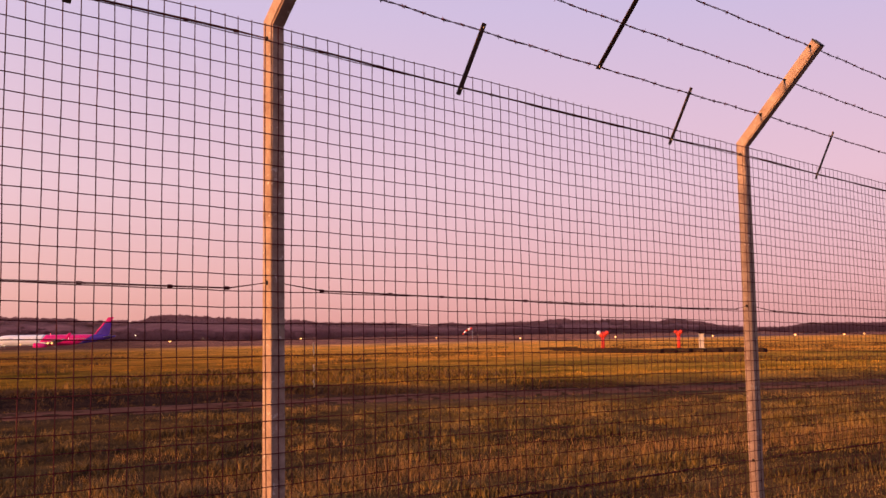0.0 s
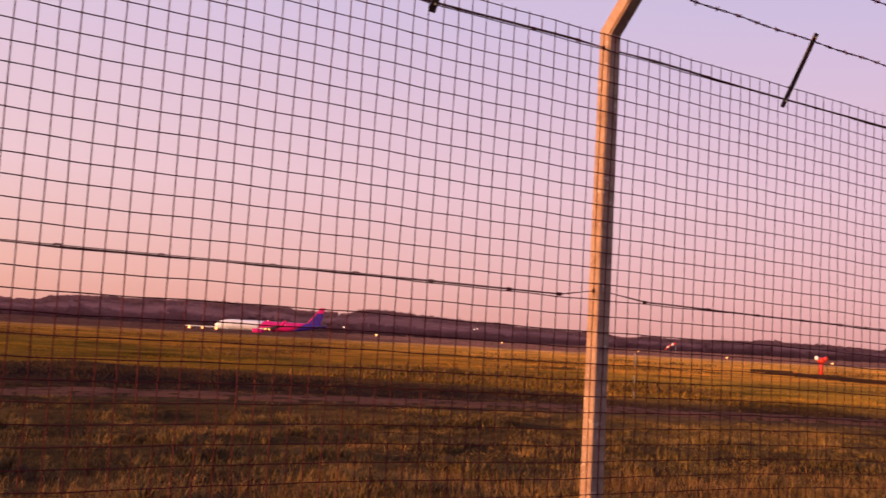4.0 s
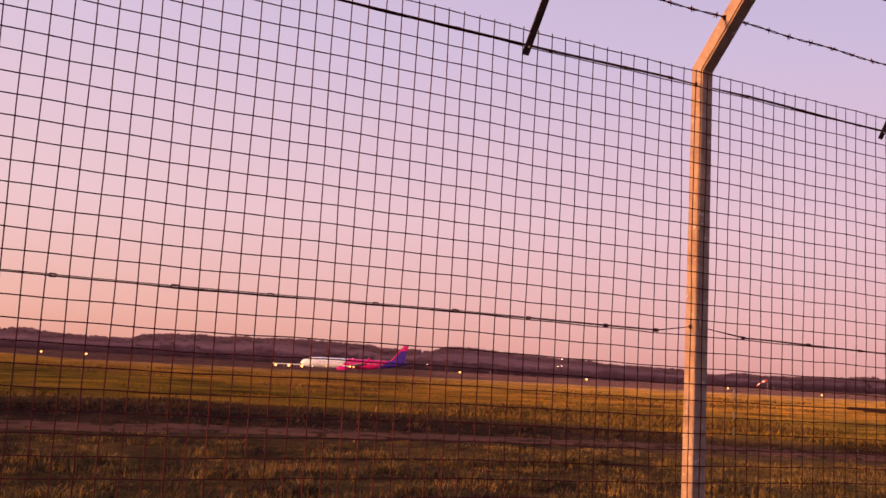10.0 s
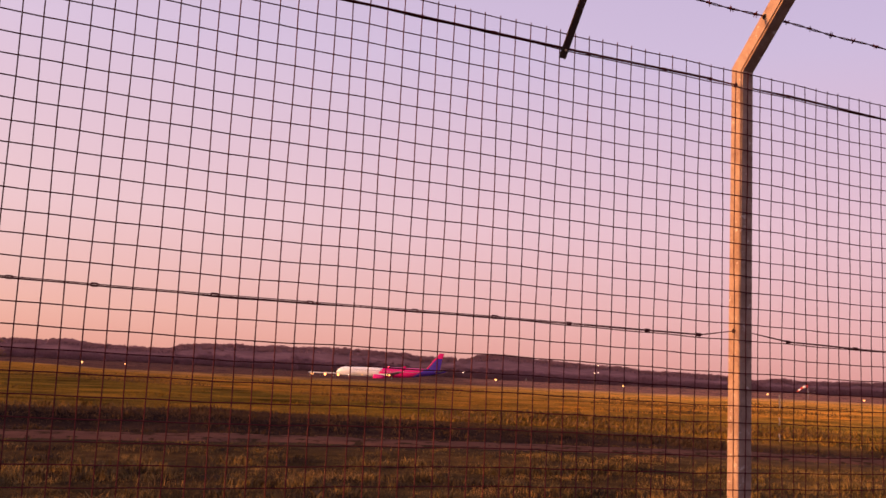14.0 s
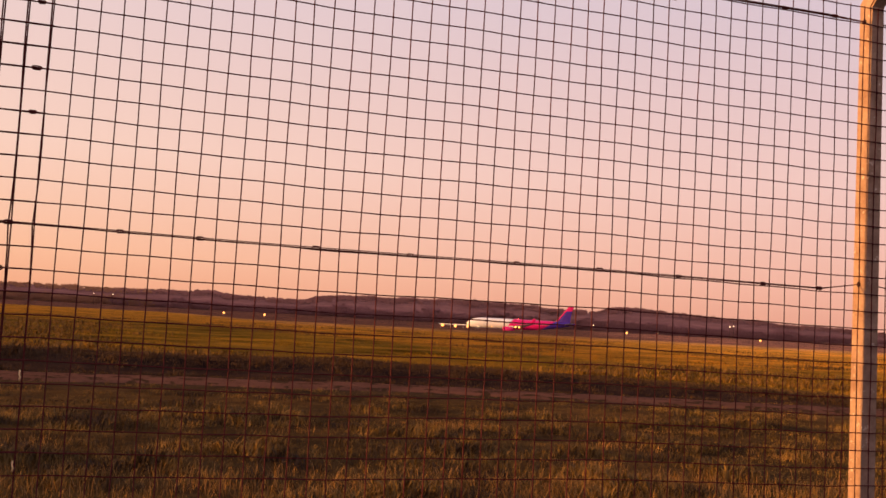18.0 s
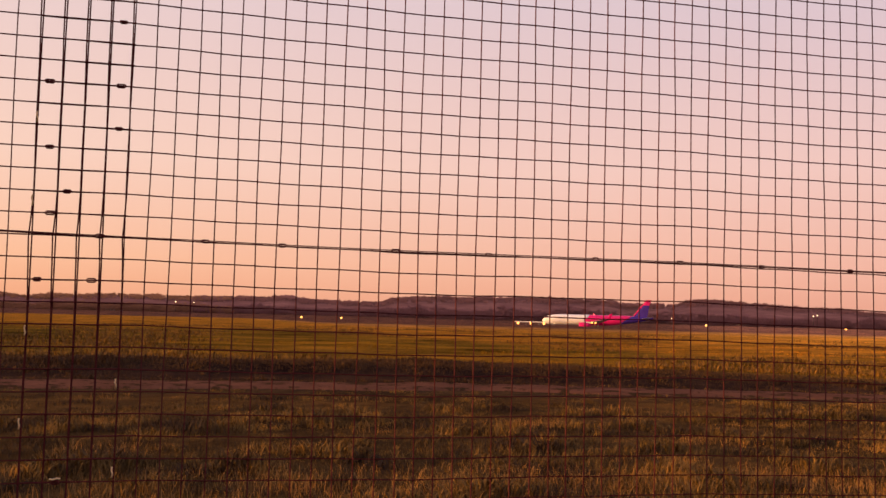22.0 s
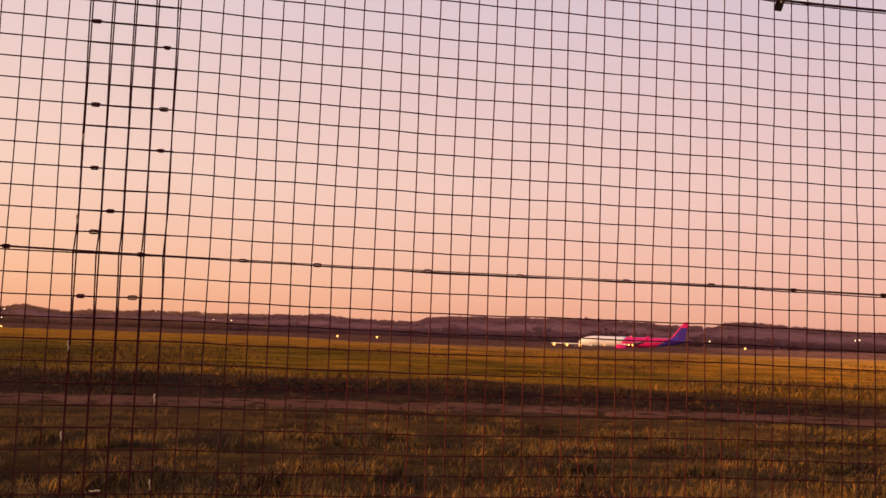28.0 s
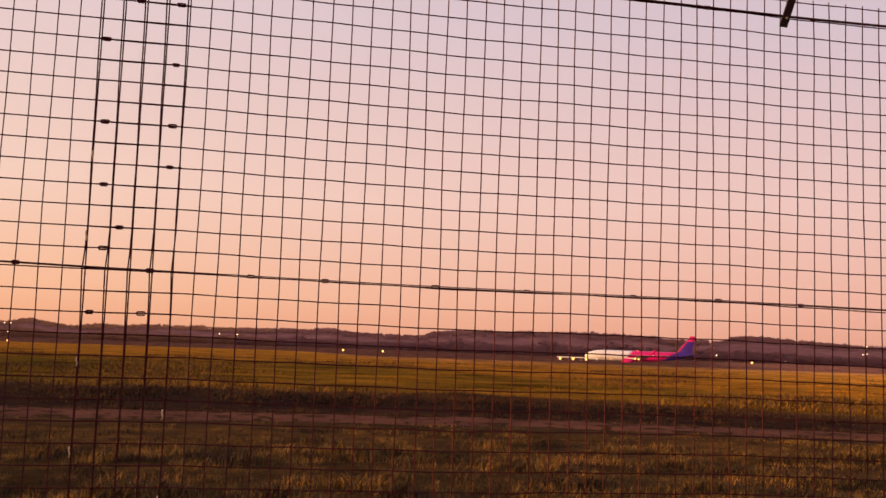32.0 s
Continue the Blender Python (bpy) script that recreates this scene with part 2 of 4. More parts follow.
M_SUNHEDGE = leafy("sunset_tinted_hedge_trees", [(0.1, (0.32, 0.138, 0.078)), (0.5, (0.40, 0.175, 0.098)), (0.95, (0.48, 0.215, 0.12))], 0.012, spread=0.3, canopy=True)
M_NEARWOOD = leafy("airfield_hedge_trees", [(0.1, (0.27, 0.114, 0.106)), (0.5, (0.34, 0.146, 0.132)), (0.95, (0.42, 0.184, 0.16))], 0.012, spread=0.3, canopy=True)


# ---- shape helpers ----
def mesh_of(name, verts, faces, mat, smooth=False):
    me = bpy.data.meshes.new(name)
    me.from_pydata([tuple(v) for v in verts], [], faces)
    me.materials.append(mat)
    if smooth:
        me.shade_smooth()
    me.update()
    return me


def child(name, me, parent, label="", m=None):
    ob = new(name, me)
    ob.parent = parent
    if m is not None:
        ob.matrix_basis = m
    if label:
        ob["label"] = label
    return ob


def part(name, bm, mat, parent, label="", smooth=False):
    me = bpy.data.meshes.new(name)
    bm.to_mesh(me)
    bm.free()
    me.materials.append(mat)
    if smooth:
        me.shade_smooth()
    return child(name, me, parent, label)


def base(name, m, label, category, group="", kind=""):
    ob = new(name)
    ob.matrix_basis = m
    return tagged(ob, label, category, group, kind)


def tube_data(points, radius, sides=5, start=0):
    """Verts and faces of a round bar along points; radius may be one number or one for each point."""
    verts, faces, n = [], [], len(points)
    pts = [Vector(p) for p in points]
    for i, p in enumerate(pts):
        d = (pts[min(i + 1, n - 1)] - pts[max(i - 1, 0)]).normalized()
        u = d.cross(Vector((0.31, 0.87, 0.39)) if abs(d.y) < 0.9 else Vector((1, 0, 0))).normalized()
        v = d.cross(u)
        r = radius[i] if isinstance(radius, (list, tuple)) else radius
        verts += [p + (u * math.cos(a) + v * math.sin(a)) * r for a in (2 * math.pi * k / sides for k in range(sides))]
    for i in range(n - 1):
        for k in range(sides):
            a, b = start + i * sides + k, start + i * sides + (k + 1) % sides
            faces.append((a, b, b + sides, a + sides))
    faces.append(tuple(start + k for k in reversed(range(sides))))
    faces.append(tuple(start + (n - 1) * sides + k for k in range(sides)))
    return verts, faces


def tubes(name, lines, mat, smooth=True):
    verts, faces = [], []
    for pts, radius, sides in lines:
        v, f = tube_data(pts, radius, sides, len(verts))
        verts += v
        faces += f
    return mesh_of(name, verts, faces, mat, smooth)


def box_bm(sx, sy, sz, m=None, bevel=0.0, bm=None):
    bm = bm or bmesh.new()
    made = bmesh.ops.create_cube(bm, size=1, matrix=(m or Matrix()) @ Matrix.Diagonal((sx, sy, sz, 1)))["verts"]
    if bevel:
        edges = list({e for v in made for e in v.link_edges})
        bmesh.ops.bevel(bm, geom=edges, offset=bevel, segments=2, affect="EDGES")
    return bm


def lathe(name, rings, mat, sides=24, cap=True):
    """rings: (x, centre z, half width, half height) along x."""
    verts, faces = [], []
    for x, cz, ry, rz, *lean in rings:
        verts += [(x + (lean[0] * rz * math.sin(a) if lean else 0), ry * math.cos(a), cz + rz * math.sin(a)) for a in (2 * math.pi * k / sides for k in range(sides))]
    for i in range(len(rings) - 1):
        for k in range(sides):
            a, b = i * sides + k, i * sides + (k + 1) % sides
            faces.append((a, b, b + sides, a + sides))
    if cap:
        faces.append(tuple(range(sides))[::-1])
        faces.append(tuple((len(rings) - 1) * sides + k for k in range(sides)))
    return mesh_of(name, verts, faces, mat, True)


def blade(name, root, tip, thick, mat):
    """A wing-like plate between two chords; each chord is (x of front, x of back, y, z)."""
    verts = []
    for (x0, x1, y, z), th in ((root, thick[0]), (tip, thick[1])):
        for f, h in ((0, 0), (0.12, 0.6), (0.35, 1.0), (0.7, 0.6), (1, 0.08), (0.7, -0.25), (0.35, -0.5), (0.12, -0.4)):
            off = th * 0.5 * h
            flat = abs(tip[2] - root[2]) > abs(tip[3] - root[3])
            verts.append((x0 + (x1 - x0) * f, y + (0 if flat else off), z + (off if flat else 0)))
    faces = [(k, (k + 1) % 8, 8 + (k + 1) % 8, 8 + k) for k in range(8)] + [tuple(range(8))[::-1], tuple(range(8, 16))]
    return mesh_of(name, verts, faces, mat, False)


# ---- ground ----
def smooth01(a, b, v):
    f = min(1.0, max(0.0, (v - a) / (b - a)))
    return f * f * (3 - 2 * f)


def road_y(x):
    """The near edge of the track."""
    a = min(max(x, 0.0), 27.0)
    return 18.05 - 0.06 * a - 0.0125 * a * a - 0.30 * (max(x, 27.0) - 27.0)


def ground_z(x, y):
    r = math.hypot(x + 2, y + 2)
    z = -2.75 * smooth01(255, 380, r)
    if r < 260:
        z += 0.05 * noise.noise((x * 0.16, y * 0.16, 0)) * smooth01(3, 9, r) + 0.12 * noise.noise((x * 0.03, y * 0.05, 4)) * smooth01(30, 60, r)
    v = y - road_y(x)
    z += (0.27 - 0.10 * smooth01(9, 20, x)) * smooth01(3.2, 5.6, v) * (1 - smooth01(7, 14, v))
    if r > 420:
        z += (3.1 + 0.9 * noise.noise((x * 0.006, y * 0.006, 7))) * smooth01(440, 650, r)
    return z


def ground_material(name, gain, blades):
    m, t, b = material(name, 1.0, 0, 0.0)
    geo = t.nodes.new("ShaderNodeNewGeometry")
    sep = t.nodes.new("ShaderNodeSeparateXYZ")
    t.links.new(geo.outputs["Position"], sep.inputs[0])

    def calc(op, a, c, d=None):
        n = t.nodes.new("ShaderNodeMath")
        n.operation = op
        for i, s in enumerate((a, c, d)):
            if s is None:
                continue
            if isinstance(s, (int, float)):
                n.inputs[i].default_value = s
            else:
                t.links.new(s, n.inputs[i])
        return n.outputs[0]

    a = calc("MINIMUM", calc("MAXIMUM", sep.outputs["X"], 0.0), 27.0)
    edge = calc("SUBTRACT", calc("MULTIPLY_ADD", a, -0.06, 18.05), calc("MULTIPLY", calc("MULTIPLY", a, a), 0.0125))
    edge = calc("SUBTRACT", edge, calc("MULTIPLY", calc("SUBTRACT", calc("MAXIMUM", sep.outputs["X"], 27.0), 27.0), 0.30))
    v = calc("SUBTRACT", sep.outputs["Y"], edge)
    big = noise_node(t, 0.06, 4.0, geo.outputs["Position"])
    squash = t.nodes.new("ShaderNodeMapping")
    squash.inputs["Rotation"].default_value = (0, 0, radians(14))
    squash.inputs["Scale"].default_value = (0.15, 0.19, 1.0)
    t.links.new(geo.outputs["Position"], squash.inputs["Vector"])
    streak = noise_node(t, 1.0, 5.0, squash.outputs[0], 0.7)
    fine = noise_node(t, 2.2, 6.0, geo.outputs["Position"], 0.75)
    wob = calc("MULTIPLY", calc("SUBTRACT", big.outputs[0], 0.5), calc("MULTIPLY_ADD", calc("MAXIMUM", v, 0.0), 0.14, 2.0))
    thin = calc("MINIMUM", calc("MULTIPLY_ADD", calc("MAXIMUM", calc("SUBTRACT", sep.outputs["X"], 8.0), 0.0), 0.09, 1.0), 2.3)
    v2 = calc("MULTIPLY", calc("ADD", v, wob), thin)
    # stop 0.0: unseen ground darkened so less light bounces under the post heads
    near = ramp_node(t, [(0.0, (0.030, 0.026, 0.020)), (0.06, (0.13, 0.074, 0.026)), (0.30, (0.13, 0.074, 0.028)), (0.335, (0.085, 0.055, 0.03)), (0.385, (0.058, 0.034, 0.024)),
                         # stops 0.385 and 0.45 paint the bank's shade into the ground
                         (0.45, (0.062, 0.037, 0.025)), (0.50, (0.23, 0.125, 0.028)), (0.56, (0.28, 0.158, 0.030)), (0.62, (0.27, 0.150, 0.027)),
                         (1.0, (0.30, 0.165, 0.022))])
    t.links.new(calc("DIVIDE", calc("ADD", v2, 20.0), 60.0), near.inputs[0])
    far = ramp_node(t, [(0.0, (0.27, 0.150, 0.022)), (0.06, (0.22, 0.135, 0.022)), (0.10, (0.25, 0.145, 0.024)), (0.13, (0.24, 0.140, 0.024)),
                        (0.17, (0.41, 0.195, 0.030)), (0.30, (0.46, 0.215, 0.034)), (0.55, (0.52, 0.245, 0.042)), (0.72, (0.50, 0.25, 0.08)), (0.82, (0.22, 0.108, 0.062)), (0.95, (0.19, 0.092, 0.062))])
    t.links.new(calc("DIVIDE", v2, 500.0), far.inputs[0])
    pick = t.nodes.new("ShaderNodeMixRGB")
    t.links.new(calc("GREATER_THAN", v2, 38.0), pick.inputs[0])
    t.links.new(near.outputs[0], pick.inputs[1])
    t.links.new(far.outputs[0], pick.inputs[2])
    grain = ramp_node(t, [(0.3, (0.7 * gain,) * 3), (0.7, (1.25 * gain,) * 3)])
    t.links.new(geo.outputs["Random Per Island"] if blades else fine.outputs[0], grain.inputs[0])
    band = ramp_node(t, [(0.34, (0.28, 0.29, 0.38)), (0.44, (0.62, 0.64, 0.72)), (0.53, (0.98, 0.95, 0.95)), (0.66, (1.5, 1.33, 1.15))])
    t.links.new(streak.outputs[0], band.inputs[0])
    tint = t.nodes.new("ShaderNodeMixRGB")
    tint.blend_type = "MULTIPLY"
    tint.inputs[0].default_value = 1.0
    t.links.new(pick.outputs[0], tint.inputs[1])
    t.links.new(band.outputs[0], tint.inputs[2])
    # ground colour brightens to the right, standing in for stronger sun there
    sunlit = ramp_node(t, [(0.0, (0.80, 0.80, 0.82)), (0.10, (0.84, 0.84, 0.86)), (0.45, (1.5, 1.46, 1.42)), (1.0, (1.8, 1.72, 1.65))])
    t.links.new(calc("DIVIDE", calc("MULTIPLY_ADD", big.outputs[0], 12.0, calc("MULTIPLY_ADD", sep.outputs["Y"], -0.5, sep.outputs["X"])), 60.0), sunlit.inputs[0])
    sun_mul = t.nodes.new("ShaderNodeMixRGB")
    sun_mul.blend_type = "MULTIPLY"
    sun_mul.inputs[0].default_value = 1.0
    t.links.new(tint.outputs[0], sun_mul.inputs[1])
    t.links.new(sunlit.outputs[0], sun_mul.inputs[2])
    mul = t.nodes.new("ShaderNodeMixRGB")
    mul.blend_type = "MULTIPLY"
    mul.inputs[0].default_value = 1.0
    t.links.new(sun_mul.outputs[0], mul.inputs[1])
    t.links.new(grain.outputs[0], mul.inputs[2])
    t.links.new(mul.outputs[0], b.inputs["Base Color"])
    if blades:
        return m
    bp = t.nodes.new("ShaderNodeBump")
    bp.inputs["Strength"].default_value, bp.inputs["Distance"].default_value = 0.8, 0.25
    t.links.new(fine.outputs[0], bp.inputs["Height"])
    t.links.new(bp.outputs[0], b.inputs["Normal"])
    return m


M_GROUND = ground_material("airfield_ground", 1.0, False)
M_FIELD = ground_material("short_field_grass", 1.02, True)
M_TRACK = mixed("packed_earth_track", (0.085, 0.040, 0.027), (0.180, 0.080, 0.052), 0.7, 7, 1.0, 0, 0.8, spec=0.0, c3=(0.050, 0.030, 0.016), spots=0.52)
M_TARMAC = mixed("old_runway_asphalt", (0.13, 0.085, 0.075), (0.19, 0.125, 0.11), 0.03, 0.7, 1.0, 0, 0.2, spec=0.0)

rings_r = [0.0] + [0.8 * 1.041 ** i for i in range(216)]
AZ = 300
gv, gf = [(-2, -2, ground_z(-2, -2))], []
for r in rings_r[1:]:
    for k in range(AZ):
        a = 2 * math.pi * k / AZ
        x, y = -2 + r * math.cos(a), -2 + r * math.sin(a)
        gv.append((x, y, ground_z(x, y)))
for k in range(AZ):
    gf.append((0, 1 + k, 1 + (k + 1) % AZ))
for i in range(len(rings_r) - 2):
    for k in range(AZ):
        a, b = 1 + i * AZ + k, 1 + i * AZ + (k + 1) % AZ
        gf.append((a, a + AZ, b + AZ, b))
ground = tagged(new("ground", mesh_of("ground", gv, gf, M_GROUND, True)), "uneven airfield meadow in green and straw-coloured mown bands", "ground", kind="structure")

tv, tf = [], []
xs_ = [-90 + i * 0.6 for i in range(300)]
for x in xs_:
    for j in range(9):
        w = j / 8
        y = road_y(x) + 0.35 * noise.noise((x * 0.35, j // 4, 9)) + 0.15 * noise.noise((x * 1.6, j // 4, 3)) + 0.2 + 2.2 * w
        rut = -0.05 * (math.exp(-((w - 0.25) / 0.1) ** 2) + math.exp(-((w - 0.75) / 0.1) ** 2))
        tv.append((x, y, ground_z(x, y) + 0.06 + rut * 0.6 + 0.02 * noise.noise((x * 0.8, y * 1.5, 2)) - (0.13 if j in (0, 8) else 0)))
for i in range(len(xs_) - 1):
    for j in range(8):
        a = i * 9 + j
        tf.append((a, a + 9, a + 10, a + 1))
road = tagged(new("road", mesh_of("road", tv, tf, M_TRACK, True)), "rutted bare-earth perimeter track across the meadow", "track", kind="structure")

# dense unseen hedge, added to close the place behind and dim the posts' fronts
hv, hf = [], []
for i in range(121):
    x = -60 + i
    for j in range(13):
        z = -0.2 + 4.2 * j / 12
        hv.append((x, -8.5 - 0.9 * (j / 12) ** 2 + 0.9 * noise.noise((x * 0.6, z * 0.7, 3)), z + 0.4 * noise.noise((x * 0.45, j, 8)) * j / 12))
for i in range(120):
    for j in range(12):
        a = i * 13 + j
        hf.append((a, a + 13, a + 14, a + 1))
M_HEDGE = mixed("unseen_dark_hedge", (0.018, 0.020, 0.010), (0.05, 0.05, 0.02), 1.2, 9, 0.8, 0, 0.8)
tagged(new("backdrop", mesh_of("backdrop", hv, hf, M_HEDGE, True)), "unseen dense dark hedge added behind the viewpoint to dim the posts", "hedge", kind="structure")

# tall unseen hedgerow added towards the sunset, whose long shadow lies over the near meadow
hv, hf = [], []
for i in range(95):
    y = 5.5 + i * 0.75
    for j in range(9):
        f = j / 8
        top = 3.7 + 0.9 * noise.noise((y * 0.22, 2, 1)) + 0.8 * noise.noise((y * 0.8, 5, 1))
        hv.append((-42 + 0.9 * noise.noise((y * 0.5, f * 5, 3)), y, -0.2 + top * f))
for i in range(94):
    for j in range(8):
        a = i * 9 + j
        hf.append((a, a + 9, a + 10, a + 1))
tagged(new("backdrop", mesh_of("backdrop", hv, hf, M_HEDGE, True)), "unseen tall dark hedgerow added to shade the near meadow", "hedge", kind="structure")


def tufts(name, places, mat, label, rnd, seed_h, width, per=3):
    """Grass: every place gets a few bent blades; places are (x, y, scale)."""
    n = len(places) * per
    P = np.repeat(np.array(places), per, axis=0)
    P[:, 0] += rnd.normal(0, 0.05, n)
    P[:, 1] += rnd.normal(0, 0.05, n)
    h = seed_h * P[:, 2] * rnd.uniform(0.5, 1.3, n)
    a, lean = rnd.uniform(0, 6.283, n), rnd.uniform(0.15, 1.25, n)
    w = width * rnd.uniform(0.6, 1.5, n) * P[:, 2]
    z = np.array([ground_z(x, y) for x, y in P[:, :2]]) - 0.01
    dx, dy = np.cos(a), np.sin(a)
    sx, sy = -dy, dx
    V = np.empty((n, 5, 3))
    for i, (f, ww, ll) in enumerate(((0, -1, 0), (0, 1, 0), (0.6, 0.7, 0.35), (0.6, -0.7, 0.35), (1.0, 0, 1.0))):
        V[:, i, 0] = P[:, 0] + sx * w * ww + dx * h * lean * ll
        V[:, i, 1] = P[:, 1] + sy * w * ww + dy * h * lean * ll
        V[:, i, 2] = z + h * f * (1 - 0.25 * lean * f)
    idx = np.arange(n) * 5
    faces = [(i, i + 1, i + 2, i + 3) for i in idx.tolist()] + [(i + 3, i + 2, i + 4) for i in idx.tolist()]
    me = bpy.data.meshes.new(name)
    me.from_pydata(V.reshape(-1, 3).tolist(), [], faces)
    me.materials.append(mat)
    return tagged(new(name, me), label, "grass", kind="stuff")


rnd = np.random.default_rng(4)


def wedge(count, r0, r1, a0=14, a1=108, power=1.0):
    r = r0 + (r1 - r0) * rnd.random(count) ** power
    a = np.radians(rnd.uniform(a0, a1, count))
    return -2 + r * np.cos(a), -2.4 + r * np.sin(a)


# long grass between fence and track
x, y = wedge(85000, 6.0, 27.0, power=0.8)
keep = [(p, q, (0.30 + 2.4 * max(0, noise.noise((p * 1.2, q * 1.1, 1))) + 1.0 * max(0, noise.noise((p * 0.3, q * 0.45, 5))) + 0.3 * rnd.random()) * (0.38 + 0.62 * smooth01(0.3, 5.0, road_y(p) - q))) for p, q in zip(x, y) if q < road_y(p) - 0.1 + 0.25 * rnd.normal() and q > 0.5]
# right-hand tufts take the lighter colour as if in sun, the rest the darker
sunlit = [k for k in keep if k[0] - 0.35 * k[1] + 4 * noise.noise((k[0] * 0.2, k[1] * 0.3, 21)) > 4.6 + 2.5 * rnd.normal()]
shaded = sorted(set(keep) - set(sunlit))
tufts("meadow_grass", shaded, M_GRASS, "long dark green meadow grass before the track", rnd, 0.102, 0.0044, 4)
tufts("meadow_grass", sunlit, M_SUNGRASS, "long olive meadow grass before the track, coloured lighter as if sunlit", rnd, 0.088, 0.0042, 4)
# tall dry straw in a strip parallel to the track, and in loose patches before it
x, y = wedge(85000, 5.5, 26.0, power=0.9)
keep = []
for p, q in zip(x, y):
    v = q - road_y(p)
    strip = math.exp(-((v + 11.6 + 0.5 * noise.noise((p * 0.3, 0, 3))) / 0.75) ** 2)
    patch = (0.22 + 0.25 * smooth01(5, 13, p)) * smooth01(0.15, 0.42, noise.noise((p * 0.5, q * 0.9, 14))) * smooth01(0.5, 2.5, -v)
    if q > 0.5 and v < -0.2 and rnd.random() < max(strip * (0.3 + 0.7 * smooth01(-1.5, 1.5, p)), patch):
        keep.append((p, q, 0.6 + 0.5 * rnd.random() + 0.6 * strip * max(0, noise.noise((p * 1.6, q * 1.6, 6)))))
tufts("straw_grass", keep, M_STRAW, "tall dry straw-coloured grass in a strip along the meadow", rnd, 0.15, 0.0025, 4)
# weeds on the bank behind the track, their colour darkened for its shade
px, v = rnd.uniform(-16, 60, 40000), np.clip(rnd.normal(6.0, 1.9, 40000), 3.0, 12)
keep = [(p, road_y(p) + 2.7 + (q - 2.7) * (1 - 0.68 * smooth01(8, 19, p)), (0.55 + 1.3 * max(0, noise.noise((p * 0.35, q * 0.3, 7))) + 1.2 * max(0, noise.noise((p * 1.3, q * 1.1, 2)))) * (1 - 0.12 * abs(q - 5.6)) * (1 - 0.42 * smooth01(8, 22, p))) for p, q in zip(px, v)]
x, y = wedge(30000, 15.0, 40.0)
verge = [(p, q, 0.5 + 0.5 * rnd.random()) for p, q in zip(x, y) if -0.2 < q - road_y(p) < 3.4 and (abs(q - road_y(p) - 1.4) < 0.3 or not 0.3 < q - road_y(p) < 2.4)]
tufts("track_grass", verge, M_GRASS, "thin grass along the edges and the middle of the track", rnd, 0.09, 0.006)
tufts("bank_weeds", keep, M_BANKSHADE, "rank weeds on the low bank behind the track, coloured dark as if shaded", rnd, 0.13, 0.008, 4)
# shorter field grass
x, y = wedge(100000, 24.0, 125.0, power=1.35)
keep = [(p, q, (0.55 + 1.5 * max(0, noise.noise((p * 0.22, q * 0.28, 2))) + 1.1 * max(0, noise.noise((p * 0.7, q * 0.7, 6)))) * (1.15 - 0.007 * math.hypot(p, q))) for p, q in zip(x, y) if q > road_y(p) + 9.5 - 5.0 * smooth01(8, 20, p)]
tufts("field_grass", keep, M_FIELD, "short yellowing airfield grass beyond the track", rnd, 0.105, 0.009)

# darker tussocks in loose drifts over the field
x, y = wedge(5200, 27.0, 120.0, power=1.2)
cores = [(p, q) for p, q in zip(x, y) if q > road_y(p) + 9.0 and noise.noise((p * 0.07, q * 0.09, 11)) > 0.12]
keep = [(p + rnd.normal(0, 0.55), q + rnd.normal(0, 0.45), s) for p, q in cores for s in rnd.uniform(0.7, 1.7, 16)]
tufts("tussock_grass", keep, M_TUSSOCK, "dark brown-green tussocks in drifts over the field", rnd, 0.17, 0.014, 2)

# ---- fence ----
TOP, MESH, ROW = 2.618, 0.0500, 0.0506
fence = base("perimeter_fence", pose(0, 0, 0), "galvanised welded-mesh airfield fence topped with barbed wire", "fence")
POSTS = (-2.95, -0.006, 2.895, 5.80)
ARM = [(-0.100, 2.778), (-0.240, 2.930), (-0.385, 3.072)]
LINE = [(-3.4, -0.012), (-0.9, -0.0125), (-0.605, -0.0195), (-0.406, -0.0352), (-0.206, -0.0483), (0.094, -0.0543), (0.294, -0.0548), (0.594, -0.0605), (0.993, -0.0812),
        (1.492, -0.1082), (2.192, -0.1378), (2.841, -0.1736), (7.0, -0.394)]


def line_y(x):
    """The mesh's line in plan: it turns a little towards the path after the second post."""
    for (p, q), (r, u) in zip(LINE, LINE[1:]):
        if x <= r:
            return q + (u - q) * (x - p) / (r - p)
    return LINE[-1][1]


def drop(x):
    """The fence falls with the ground along the second bay."""
    return 0.40 * line_y(x) + 0.004


